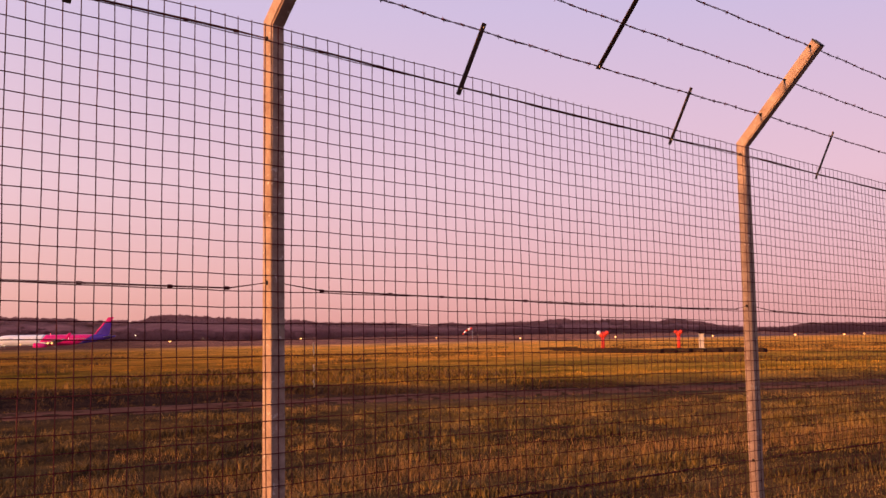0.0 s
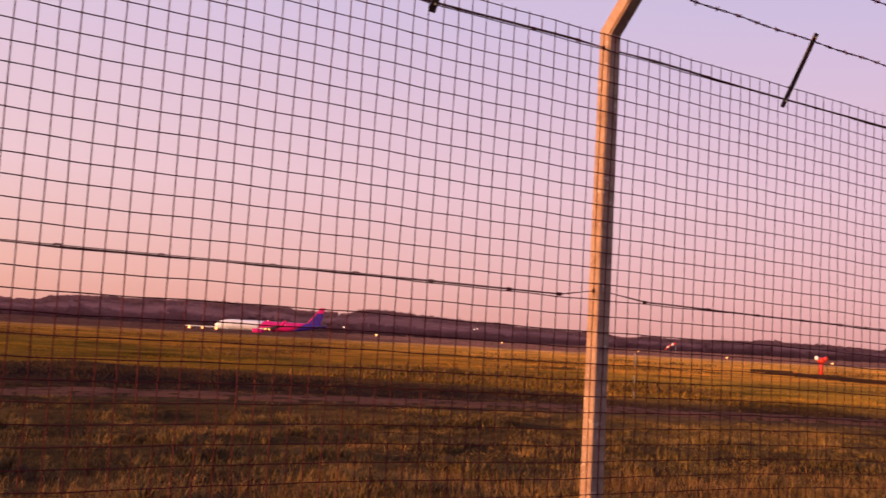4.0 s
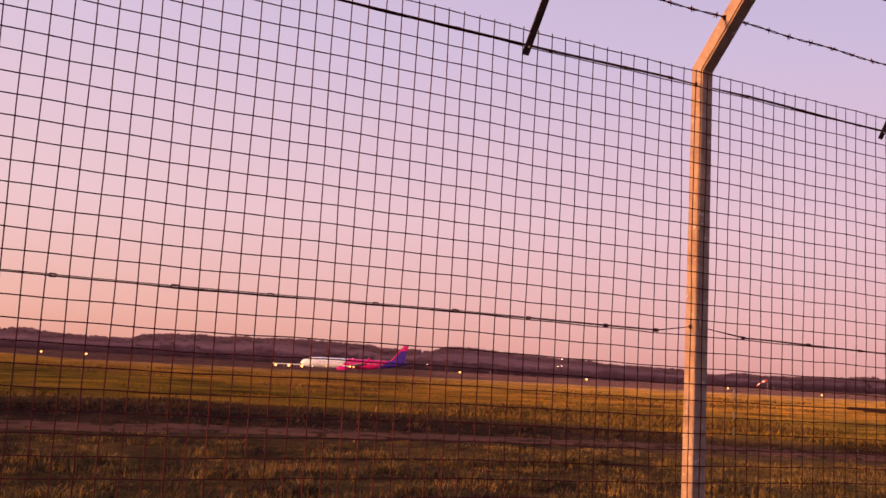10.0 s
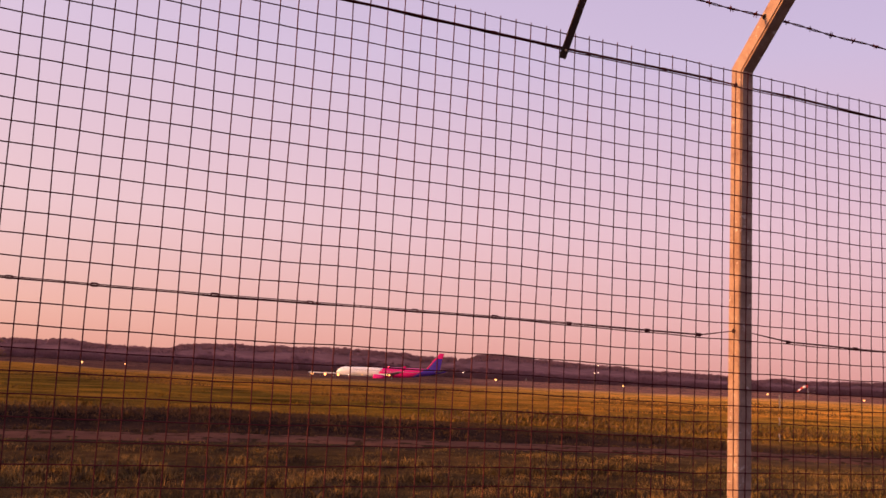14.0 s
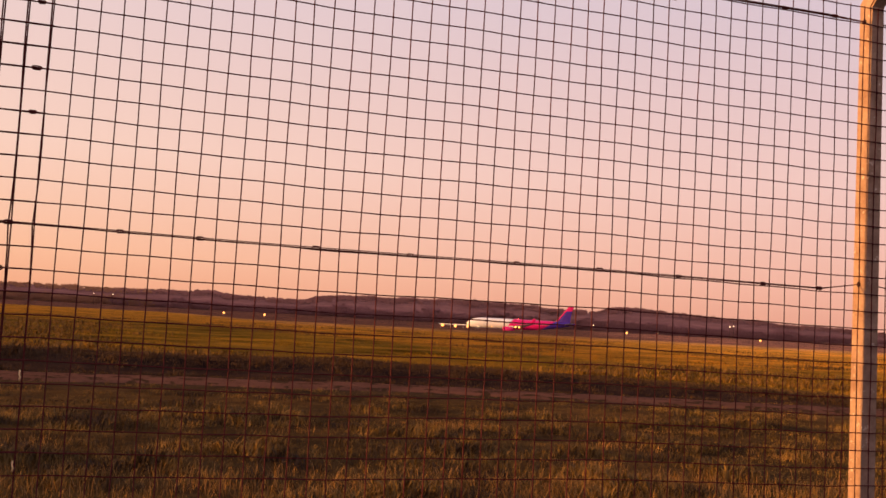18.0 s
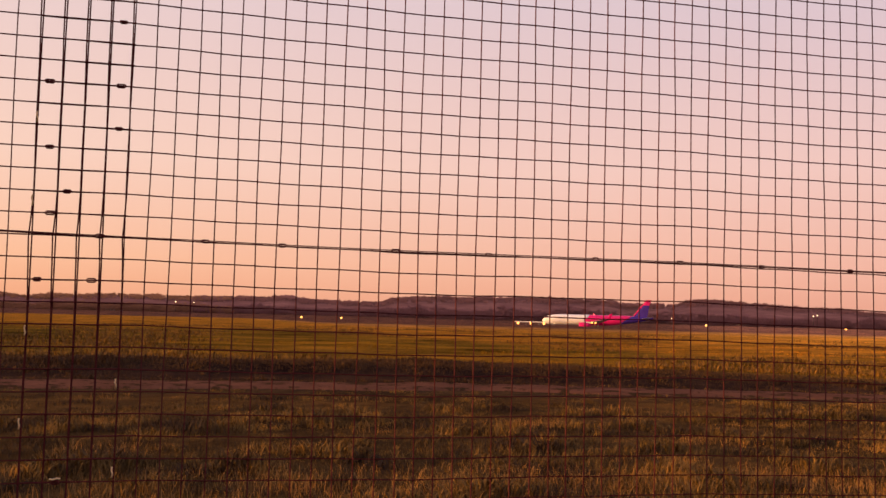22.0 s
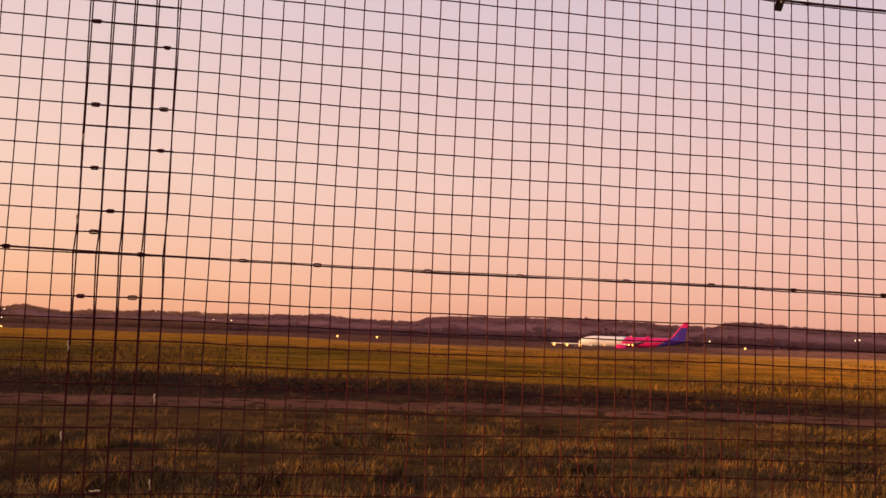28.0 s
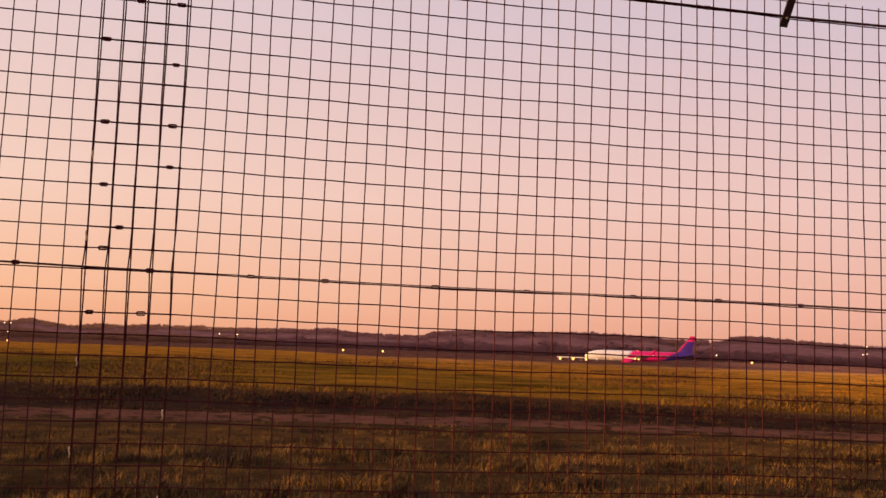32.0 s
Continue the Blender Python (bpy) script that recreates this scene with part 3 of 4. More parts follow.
def post_mesh(half, arm):
    """A square tube with its head bent outwards, open at the tip; half widths of the shaft and of the head."""
    corners = ((-1, -1), (1, -1), (1, 1), (-1, 1))
    tip = (0, -0.412, 3.086)
    spine = [((0, 0.028, -0.5), 0, half, 1.0), ((0, 0.028, 1.2), 0, half, 1.0), ((0, 0.027, 2.640), 22, half, 1.09), (tip, 44, arm, 1.0)]
    bm = bmesh.new()
    loops = []
    for (x, y, z), tilt, w, deep in spine:
        m = pose(x, y, z, tilt)
        loops.append([bm.verts.new(m @ Vector((sx * w, sy * w * deep, 0))) for sx, sy in corners])
    end = pose(*tip, 44)
    for depth in (0, -0.06):
        loops.append([bm.verts.new(end @ Vector((sx * arm * 0.84, sy * arm * 0.84, depth))) for sx, sy in corners])
    for a, b in zip(loops, loops[1:]):
        for k in range(4):
            bm.faces.new((a[k], a[(k + 1) % 4], b[(k + 1) % 4], b[k]))
    bm.faces.new(loops[-1])
    bm.faces.new(loops[0][::-1])
    long_edges = [e for e in bm.edges if e.calc_length() > 0.1]
    bmesh.ops.bevel(bm, geom=long_edges, offset=0.005, segments=2, affect="EDGES")
    bmesh.ops.recalc_face_normals(bm, faces=bm.faces)
    me = bpy.data.meshes.new("post")
    bm.to_mesh(me)
    bm.free()
    me.materials.append(M_POST)
    bm = box_bm(arm * 2.04, arm * 2.04, 0.008, end @ pose(0, 0, 0.0045), 0.002)
    cap = bpy.data.meshes.new("end_cap")
    bm.to_mesh(cap)
    bm.free()
    cap.materials.append(M_RUBBER)
    return me, cap


def disc_mesh(r, h):
    bm = bmesh.new()
    bmesh.ops.create_cone(bm, cap_ends=True, segments=10, radius1=r, radius2=r * 0.85, depth=h, matrix=pose(0, 0, 0, 0, -90))
    me = bpy.data.meshes.new("hole_rim")
    bm.to_mesh(me)
    bm.free()
    me.materials.append(M_HOLE)
    return me


HALF = 0.0255
SHAFT, HOLE_ME = post_mesh(HALF, 0.0270), disc_mesh(0.009, 0.004)
for px in POSTS:
    post = child("post", SHAFT[0], fence, "weathered square steel post with an angled head", pose(px, line_y(px), drop(px), 0, 0, -3 if px > 1 else -1))
    child("end_cap", SHAFT[1], post, "black plastic end cap")
    for y, z in [(0.028, 2.588), (0.028, 1.790), (0.028, 0.998)] + ARM:
        child("wire_hole", HOLE_ME, post, "", pose(-HALF - (0.001 if y < 0 else -0.0005), y, z))


def wave_z(x):
    return drop(x) + 0.006 * smooth01(1.75, 2.6, -x) + 0.0018 * math.sin(2.3 * x + 0.6) + 0.0012 * math.sin(6.1 * x + 2.0) + 0.0007 * math.sin(13.0 * x)


def wave_x(z, k):
    return 0.0022 * math.sin(2.6 * z + k) + 0.0012 * math.sin(9 * z + 2.1 * k)


ROWS_ = 51
SEAM1 = -2.3048
SEAM0 = SEAM1 - 4 * 0.0507


def row_z(r):
    return TOP - ROW * r


# upright wires of the long panel, right of the seam
upright, doubled = [], []
for k in range(8):
    pts = [(wave_x(TOP - i * 0.12, k), 0.0012 * math.sin(i * 1.9 + k), TOP + 0.008 - i * 0.1205) for i in range(22)]
    upright.append(tubes("upright_wire", [(pts, 0.0016, 4)], M_WIRE))
    pts = []
    for i in range(52):
        z = TOP + 0.004 - i * 0.0508
        away = 0.0085 * max(0.0, z - 1.92) + 0.0048 * math.exp(-((z - 1.775) / 0.035) ** 2) + 0.0028 * math.exp(-((z - 1.70) / 0.06) ** 2)
        pts.append((-away - 0.001 + 0.0006 * math.sin(i * 1.1 + k), 0.001 * math.sin(i * 0.7 + k), z))
    doubled.append(tubes("upright_wire", [(pts, 0.0019, 4)], M_LEVEL))
x, i = SEAM1, 0
while x < 6.5:
    child("upright_wire", upright[i % 8], fence, "", pose(x, line_y(x), drop(x)))
    x += math.sqrt(MESH ** 2 - (line_y(x + MESH) - line_y(x)) ** 2)
    i += 1
straight = tubes("upright_wire", [([(0.0006 * math.sin(i), 0, TOP + 0.006 - i * 0.1205) for i in range(22)], 0.0019, 4)], M_LEVEL)
for j in range(1, 5):
    child("upright_wire", straight, fence, "", pose(SEAM1 - j * 0.0507, line_y(-2.5), 0))
# the neighbouring panel overlaps the first by four meshes at the seam
for j in range(20):
    child("upright_wire", doubled[j % 8] if j < 5 else upright[j % 8], fence, "", pose(SEAM1 - j * 0.0507, line_y(-2.5) - 0.0036, 0))
level_a, level_b = [], []
for k in range(4):
    n = 180
    xs_ = [SEAM0 - 0.004 + (6.5 - SEAM0) * i / n for i in range(n + 1)]
    level_a.append(tubes("level_wire", [([(x, line_y(x) - 0.003, wave_z(x) + 0.0008 * math.sin(i * 1.3 + k)) for i, x in enumerate(xs_)], 0.00165, 4)], M_LEVEL))
    xs_ = [-3.35 + (SEAM1 + 0.004 + 3.35) * i / 14 for i in range(15)]
    level_b.append(tubes("level_wire", [([(x, line_y(x) - 0.0066, wave_z(x)) for x in xs_], 0.00165, 4)], M_LEVEL))
for r in range(ROWS_):
    child("level_wire", level_a[r % 4], fence, "", pose(0, 0, row_z(r)))
    child("level_wire", level_b[r % 4], fence, "", pose(0, 0, row_z(r)))

# line wires threaded through the posts, ringed to the mesh between them
CLIPS = ((-2.66, -2.36, -2.124, -1.944, -1.667, -1.426, -1.134, -0.891, -0.650, -0.385, -0.201),
         (0.159, 0.458, 0.706, 0.937, 1.156, 1.303, 1.398, 1.502, 1.783, 2.002, 2.217, 2.456, 2.718),
         (3.081, 3.331, 3.60, 3.883, 4.107, 4.4, 4.7, 5.0, 5.3, 5.6))
TOP_CLIPS = ((-2.55, -2.31, -2.126, -1.9, -1.64, -1.43, -1.16, -0.93, -0.61, -0.34, -0.17), (0.16, 0.42, 0.70, 0.989, 1.217, 1.482, 1.752, 2.019, 2.37, 2.742), CLIPS[2])


def ring_mesh(w, h):
    pts = [(w * c, 0.004 * s - 0.004, h * q) for c, s, q in ((-1, 0, -0.6), (-0.8, 1, -1), (0.8, 1, -1), (1, 0, -0.6), (1, 0, 0.6), (0.8, 1, 1), (-0.8, 1, 1), (-1, 0, 0.6), (-1, 0, -0.6))]
    return tubes("clip", [(pts, 0.0019, 5)], M_CLIP)


CLIP_ME = [ring_mesh(0.0078, 0.0034), ring_mesh(0.0090, 0.0039), ring_mesh(0.0072, 0.0031)]
for zc, zrow, thick in ((2.588, row_z(1) + 0.001, 0.0026), (1.790, row_z(17) + 0.002, 0.0015), (0.998, row_z(32) + 0.006, 0.0019)):
    for bay, (a, b) in enumerate(zip(POSTS, POSTS[1:])):
        lines = []
        for s in (-1, 1):
            pts = [(a + HALF, line_y(a) + 0.028, zc + drop(a))]
            for i in range(41):
                f = i / 40
                px = a + 0.17 + (b - a - 0.36) * f
                sag = 0.0007 if zrow < 2 else -0.0004
                pts.append((px, line_y(px) - 0.008 - 0.002 * s, zrow + drop(px) + 0.006 * smooth01(1.65, 2.4, -px) + 0.007 * (1 - smooth01(0.1, 0.7, min(px - a, b - px))) + (0.0009 + sag * math.sin(math.pi * f)) * s))
            pts.append((b - HALF, line_y(b) + 0.028, zc + drop(b)))
            lines.append((pts, thick * (0.8 if s > 0 else 1), 5))
        wire = child("line_wire", tubes("line_wire", lines, M_CLIP), fence, "tensioned dark steel line wire")
        for i, cx in enumerate((TOP_CLIPS if zrow > 2 else CLIPS)[bay]):
            child("clip", CLIP_ME[i % 3], wire, "", pose(cx, line_y(cx) - 0.006, zrow + drop(cx) + 0.006 * smooth01(1.65, 2.4, -cx) + 0.007 * (1 - smooth01(0.1, 0.7, min(cx - a, b - cx))), 7 * math.sin(i * 2.2), 0, 4 * math.sin(i * 5.1)))
# rings along the seam
for cx, r in ((-2.494, 6), (-2.33, 7), (-2.485, 10), (-2.329, 10), (-2.33, 12), (-2.478, 13), (-2.436, 15), (-2.47, 16), (-2.49, 19), (-2.374, 19), (-2.43, 28), (-2.326, 4), (-2.421, 4)):
    child("seam_clip", CLIP_ME[int(abs(cx * 1000)) % 3], fence, "dark steel ring clip", pose(cx, line_y(cx) - 0.006, row_z(r) + wave_z(cx)))
# kinks in the wires, their sun glint put into a bright warm colour
KINK = tubes("worn_kink", [([(0, 0, -0.012), (0.0015, -0.0015, -0.004), (-0.001, -0.0015, 0.004), (0, 0, 0.012)], 0.0020, 5)], M_BRIGHT)
for cx, cz in ((-2.509, 2.033), (-2.51, 1.842), (-2.511, 1.546), (-2.311, 1.427), (-2.513, 1.338), (-2.310, 1.228), (0.127, 1.568), (0.127, 1.55), (0.127, 1.497), (0.127, 1.447)):
    child("worn_kink", KINK, fence, "kink in the wire, coloured bright as a sun glint", pose(cx, line_y(cx) - 0.004, cz))
child("worn_kink", KINK, fence, "kink in the wire, coloured bright as a sun glint", pose(-2.431, -0.020, row_z(28) + 0.014, 0, 90))

# barbed wires on the heads
rb = random.Random(5)


def strand(n_, a, b, f):
    """A point of barbed wire n_ between the posts a and b."""
    y, z = ARM[n_]
    px = a + (b - a) * f
    return Vector((px, line_y(a) + (line_y(b) - line_y(a)) * f + y, z + drop(a) + (drop(b) - drop(a)) * f - 0.008 * math.sin(math.pi * f) + 0.0016 * math.sin(f * 52 + n_)))


for n_ in range(3):
    for a, b in zip(POSTS, POSTS[1:]):
        lines = []
        for s in (0, math.pi):
            lines.append(([strand(n_, a, b, i / 150) + Vector((0, 0.0022 * math.cos(i * 0.9 + s), 0.0022 * math.sin(i * 0.9 + s))) for i in range(151)], 0.0016, 4))
        px = a + 0.06
        while px < b:
            c0 = strand(n_, a, b, (px - a) / (b - a))
            for k in range(2):
                t_ = rb.uniform(0, 6.28)
                d = Vector((rb.uniform(-0.3, 0.3), math.cos(t_), math.sin(t_))).normalized() * 0.011
                c = c0 + Vector((0.006 * k, 0, 0))
                lines.append(([c - d, c, c + d], [0.0009, 0.0021, 0.0009], 4))
            lines.append(([c0 - Vector((0.006, 0, 0)), c0 + Vector((0.012, 0, 0))], 0.0039, 5))
            px += 0.093 + rb.uniform(-0.012, 0.012)
        child("barbed_wire", tubes("barbed_wire", lines, M_BARB), fence, "rusty twisted barbed wire strand")


def bar_mesh(length):
    bm = box_bm(0.026, 0.004, length, pose(0, 0, length / 2), 0.0012)
    me = bpy.data.meshes.new("dropper_bar")
    bm.to_mesh(me)
    bm.free()
    me.materials.append(M_BAR)
    return me


PEG = tubes("bolt", [([(0, -0.005, 0), (0, 0.004, 0)], 0.0035, 6)], M_BRIGHT)


def dropper(me, p0, p1, length, over):
    d = (Vector(p1) - Vector(p0)).normalized()
    start = Vector(p0) - d * over
    m = Matrix.Translation(start) @ d.to_track_quat("Z", "Y").to_matrix().to_4x4()
    bar = child("dropper_bar", me, fence, "rusty flat spacer bar", m)
    child("bolt", PEG, bar, "", pose(0, 0, over))
    child("bolt", PEG, bar, "", pose(0, 0, length - 0.016))


S_ME, L_ME = bar_mesh(0.285), bar_mesh(0.43)
for (a, b), shorts, longs in zip(zip(POSTS, POSTS[1:]), ((-2.14, -0.696), (0.813, 2.193), (3.611, 5.0)), (-1.45, 1.53, 4.43)):
    for cx in shorts:
        top_ = strand(0, a, b, (cx + 0.012 - a) / (b - a))
        dropper(S_ME, (cx, line_y(cx) - 0.014, row_z(1) + drop(cx) - 0.006), top_ - Vector((0, 0.004, 0)), 0.285, 0.026)
    low, high = strand(0, a, b, (longs - a) / (b - a)), strand(2, a, b, (longs - 0.045 - a) / (b - a))
    dropper(L_ME, low - Vector((0, 0.004, 0)), high - Vector((0, 0.004, 0)), 0.43, 0.014)

# ---- aircraft ----
PLANE_AZ, PLANE_R = 66.7, 402.0
pa = radians(PLANE_AZ)
plane_at = Vector((-2 + PLANE_R * math.cos(pa), -2.4 + PLANE_R * math.sin(pa), -2.05))


def airliner(m):
    ob = base("passenger_jet", m, "white, magenta and violet narrow-body airliner taxiing on the runway", "airplane")
    L, R, C = 44.5, 2.05, 3.85
    X = lambda f: 22.25 - f  # noqa: E731

    def ring(f):
        if f < 6.5:
            g = math.sqrt(max(0.0, 1 - ((6.5 - f) / 6.5) ** 2.2))
            return (X(f), C - 0.55 * (1 - f / 6.5) ** 1.5, R * g, R * 1.03 * g)
        if f > 29.5:
            g = (f - 29.5) / 15.0
            k = 1 - 0.90 * g ** 1.6
            return (X(f), C + 1.25 * g ** 1.5, R * k, R * 1.03 * k)
        return (X(f), C, R, R * 1.03)

    def run(a, b, n, lean0, lean1):
        return [(*ring(a + (b - a) * i / n), lean0 + (lean1 - lean0) * i / n) for i in range(n + 1)]
    nose = child("front_fuselage", lathe("front_fuselage", run(0.02, 17.6, 24, 0, -0.8), M_WHITE), ob, "glossy white front fuselage")
    child("middle_fuselage", lathe("middle_fuselage", run(17.6, 33.6, 16, -0.8, -1.6), M_PINK), ob, "glossy magenta middle fuselage")
    child("rear_fuselage", lathe("rear_fuselage", run(33.6, L, 16, -1.6, 0), M_BLUE), ob, "glossy violet rear fuselage")
    for s in (-1, 1):
        bm = bmesh.new()
        for f0, z0 in ((2.1, 0.55), (2.75, 0.75)):
            box_bm(0.6, 0.12, 0.45, pose(X(f0 + 0.3), s * (1.22 + 0.25 * (f0 - 2.1)), C + z0 - 0.1, 0, 10, -20 * s), 0.03, bm)
        part("cockpit_window", bm, M_DARKGLASS, nose, "dark cockpit glazing")
    win = mesh_of("cabin_window", [(x * 0.11, y, z * 0.16) for x in (-1, 1) for y in (-0.02, 0.02) for z in (-1, 1)],
                  [(0, 1, 3, 2), (4, 6, 7, 5), (0, 4, 5, 1), (2, 3, 7, 6), (0, 2, 6, 4), (1, 5, 7, 3)], M_METAL)
    for s in (-1, 1):
        for i in range(44):
            child("cabin_window", win, ob, "", pose(X(7.6 + i * 0.6), s * (R + 0.0) * 0.985, C + 0.42))
    door = mesh_of("cabin_door", [(x * 0.42, y, z * 0.92) for x in (-1, 1) for y in (-0.03, 0.03) for z in (-1, 1)],
                   [(0, 1, 3, 2), (4, 6, 7, 5), (0, 4, 5, 1), (2, 3, 7, 6), (0, 2, 6, 4), (1, 5, 7, 3)], M_WHITE)
    for s in (-1, 1):
        for f in (6.6,):
            child("cabin_door", door, ob, "", pose(X(f), s * (R if f < 20 else 1.72), C + 0.15 + (0 if f < 20 else 0.25)))
        wing = child("wing", blade("wing", (X(16.2), X(23.2), s * 1.6, C - 1.25), (X(25.8), X(27.3), s * 16.9, C + 0.35), (0.95, 0.25), M_METAL), ob, "grey swept wing")
        child("winglet", blade("winglet", (X(25.9), X(27.3), s * 16.9, C + 0.35), (X(27.3), X(28.1), s * 17.4, C + 2.6), (0.2, 0.1), M_PINK), wing, "magenta upturned winglet")
        engine = child("engine", lathe("engine", [(X(15.0), C - 2.15, 0.92, 0.92), (X(15.4), C - 2.15, 1.12, 1.12), (X(17.0), C - 2.15, 1.18, 1.18), (X(18.8), C - 2.1, 0.95, 0.95), (X(19.8), C - 2.0, 0.5, 0.5)], M_PINK), ob, "magenta engine nacelle")
        engine.location.y = s * 5.75
        child("intake", lathe("intake", [(X(14.98), C - 2.15, 0.80, 0.80), (X(15.2), C - 2.15, 0.72, 0.72)], M_DARKGLASS), engine)
        part("pylon", box_bm(3.0, 0.25, 1.0, pose(X(18.3), 0, C - 1.25), 0.05), M_WHITE, engine)
        child("tailplane", blade("tailplane", (X(39.6), X(42.6), s * 0.8, C + 0.95), (X(42.6), X(43.9), s * 6.2, C + 1.5), (0.35, 0.12), M_METAL), ob, "grey tailplane")
        leg = child("main_gear", tubes("main_gear", [([(X(22.6), s * 3.8, C - 1.2), (X(22.6), s * 3.8, 0.6)], 0.16, 8)], M_METAL), ob)
        for d in (-0.45, 0.45):
            part("wheel", wheel_bm(0.58, 0.4, pose(X(22.6), s * 3.8 + d, 0.58)), M_RUBBER, leg, "black tyre")
    fin = child("fin", blade("fin", (X(36.6), X(42.2), 0, C + 1.7), (X(40.4), X(43.0), 0, C + 6.6), (0.6, 0.35), M_BLUE), ob, "violet tail fin")
    child("fin_tip", blade("fin_tip", (X(40.2), X(43.0), 0, C + 6.4), (X(41.7), X(43.8), 0, 12.5), (0.42, 0.2), M_PINK), fin, "magenta fin tip")
    child("fin_edge", blade("fin_edge", (X(36.4), X(37.2), 0, C + 1.75), (X(40.1), X(41.0), 0, C + 6.5), (0.65, 0.5), M_PINK), fin, "magenta leading edge")
    leg = child("nose_gear", tubes("nose_gear", [([(X(5.1), 0, C - 1.8), (X(5.1), 0, 0.4)], 0.11, 8)], M_METAL), ob)
    for d in (-0.22, 0.22):
        part("wheel", wheel_bm(0.38, 0.22, pose(X(5.1), d, 0.38)), M_RUBBER, leg, "black tyre")
    for name, f, y, z, r, mat in (("beacon", 21.0, 0, C + 2.2, 0.16, M_BEACON), ("landing_light", 5.0, 1.2, C - 1.75, 0.20, M_LAMP_WHITE), ("wing_light", 10.5, 1.9, C - 1.55, 0.20, M_LAMP), ("tail_light", 44.4, 0, C + 1.3, 0.12, M_LAMP_WHITE), ("strobe", 27.2, 16.9, C + 0.5, 0.12, M_LAMP_WHITE)):
        bm = bmesh.new()
        bmesh.ops.create_icosphere(bm, subdivisions=2, radius=r, matrix=pose(X(f), y, z))
        part(name, bm, mat, ob, "lit lamp")
    return ob


def wheel_bm(r, w, m):
    bm = bmesh.new()
    bmesh.ops.create_cone(bm, cap_ends=True, segments=18, radius1=r, radius2=r, depth=w, matrix=m @ pose(0, 0, 0, 90))
    bmesh.ops.bevel(bm, geom=[e for e in bm.edges if len(e.link_faces) == 2 and e.calc_face_angle(0) > 1], offset=0.05, segments=2, affect="EDGES")
    return bm


heading = PLANE_AZ + 90
airliner(Matrix.Translation(plane_at) @ pose(0, 0, 0, 0, 0, heading))


def polar(az, r, z=None):
    x, y = -2 + r * math.cos(radians(az)), -2.4 + r * math.sin(radians(az))
    return Vector((x, y, ground_z(x, y) if z is None else z))


# runway strip behind the crest
rw = []
for i in range(61):
    az = 8 + i * 2.0
    d = 395 / max(0.35, math.cos(radians(az - 72)))
    for w in (-24, 24):
        p = polar(az, d + w / max(0.35, math.cos(radians(az - 72))))
        rw.append((p.x, p.y, p.z + 0.06))
tagged(new("runway", mesh_of("runway", rw, [(2 * i, 2 * i + 2, 2 * i + 3, 2 * i + 1) for i in range(60)], M_TARMAC)), "pale old asphalt runway across the airfield", "runway", kind="structure")


# ---- airfield lamps ----
def airfield_lamp(size):
    ob = base("airfield_light", pose(0, 0, 0), "lit runway edge lamp on a short stem in the grass", "lamp", "runway edge lamps")
    child("stem", tubes("stem", [([(0, 0, -0.6), (0, 0, 0.0)], 0.05, 8)], M_METAL), ob)
    bm = bmesh.new()
    bmesh.ops.create_uvsphere(bm, u_segments=12, v_segments=8, radius=size, matrix=pose(0, 0, size * 0.8) @ Matrix.Diagonal((1, 1, 0.9, 1)))
    part("globe", bm, M_LAMP, ob, "glowing warm glass globe", True)
    return ob


lamp = airfield_lamp(0.48)
LAMPS = [(83.92, -0.26), (81.62, -0.25), (53.26, -0.18), (60.6, -0.17), (67.0, -0.17), (45.4, -0.24), (40.5, -0.33), (35.0, -0.33), (29.6, -0.41), (25.2, -0.47), (22.7, -0.47), (21.7, -0.48), (102.1, -0.34), (66.8, -0.18)]
for i, (az, el) in enumerate(LAMPS):
    d = 300.0
    p = polar(az, d)
    p.z = max(p.z + 0.55, 1.6 + d * math.tan(radians(el)))
    k = 0.72 if az in (83.92, 81.62, 60.6, 53.26) else 0.60
    m = Matrix.Translation(p) @ Matrix.Diagonal((k, k, k, 1))
    if i == 0:
        lamp.matrix_basis = m
    else:
        copy_thing(lamp, m).scale = (k, k, k)


# row of approach-slope light boxes
def light_box():
    ob = base("approach_light_box", pose(0, 0, 0), "white approach-slope light box on low legs, lamp lit", "lamp", "approach light boxes")
    part("housing", box_bm(3.9, 0.9, 0.30, pose(0, 0, 1.25), 0.04), M_WHITE, ob, "white painted housing")
    for sx in (-1.5, 1.5):
        for sy in (-0.35, 0.35):
            child("leg", tubes("leg", [([(sx, sy, -0.4), (sx, sy, 1.12)], 0.05, 6)], M_METAL), ob)
    part("lens", wheel_bm(0.40, 0.3, pose(-0.9, -0.35, 0.82)), M_LAMP, ob, "glowing lens")
    return ob


unit = light_box()
for i, az in enumerate((71.1, 70.35, 69.6)):
    m = Matrix.Translation(polar(az, 298) + Vector((0, 0, 0.25))) @ pose(0, 0, 0, 0, 0, az - 90)
    if i == 0:
        unit.matrix_basis = m
    else:
        copy_thing(unit, m)


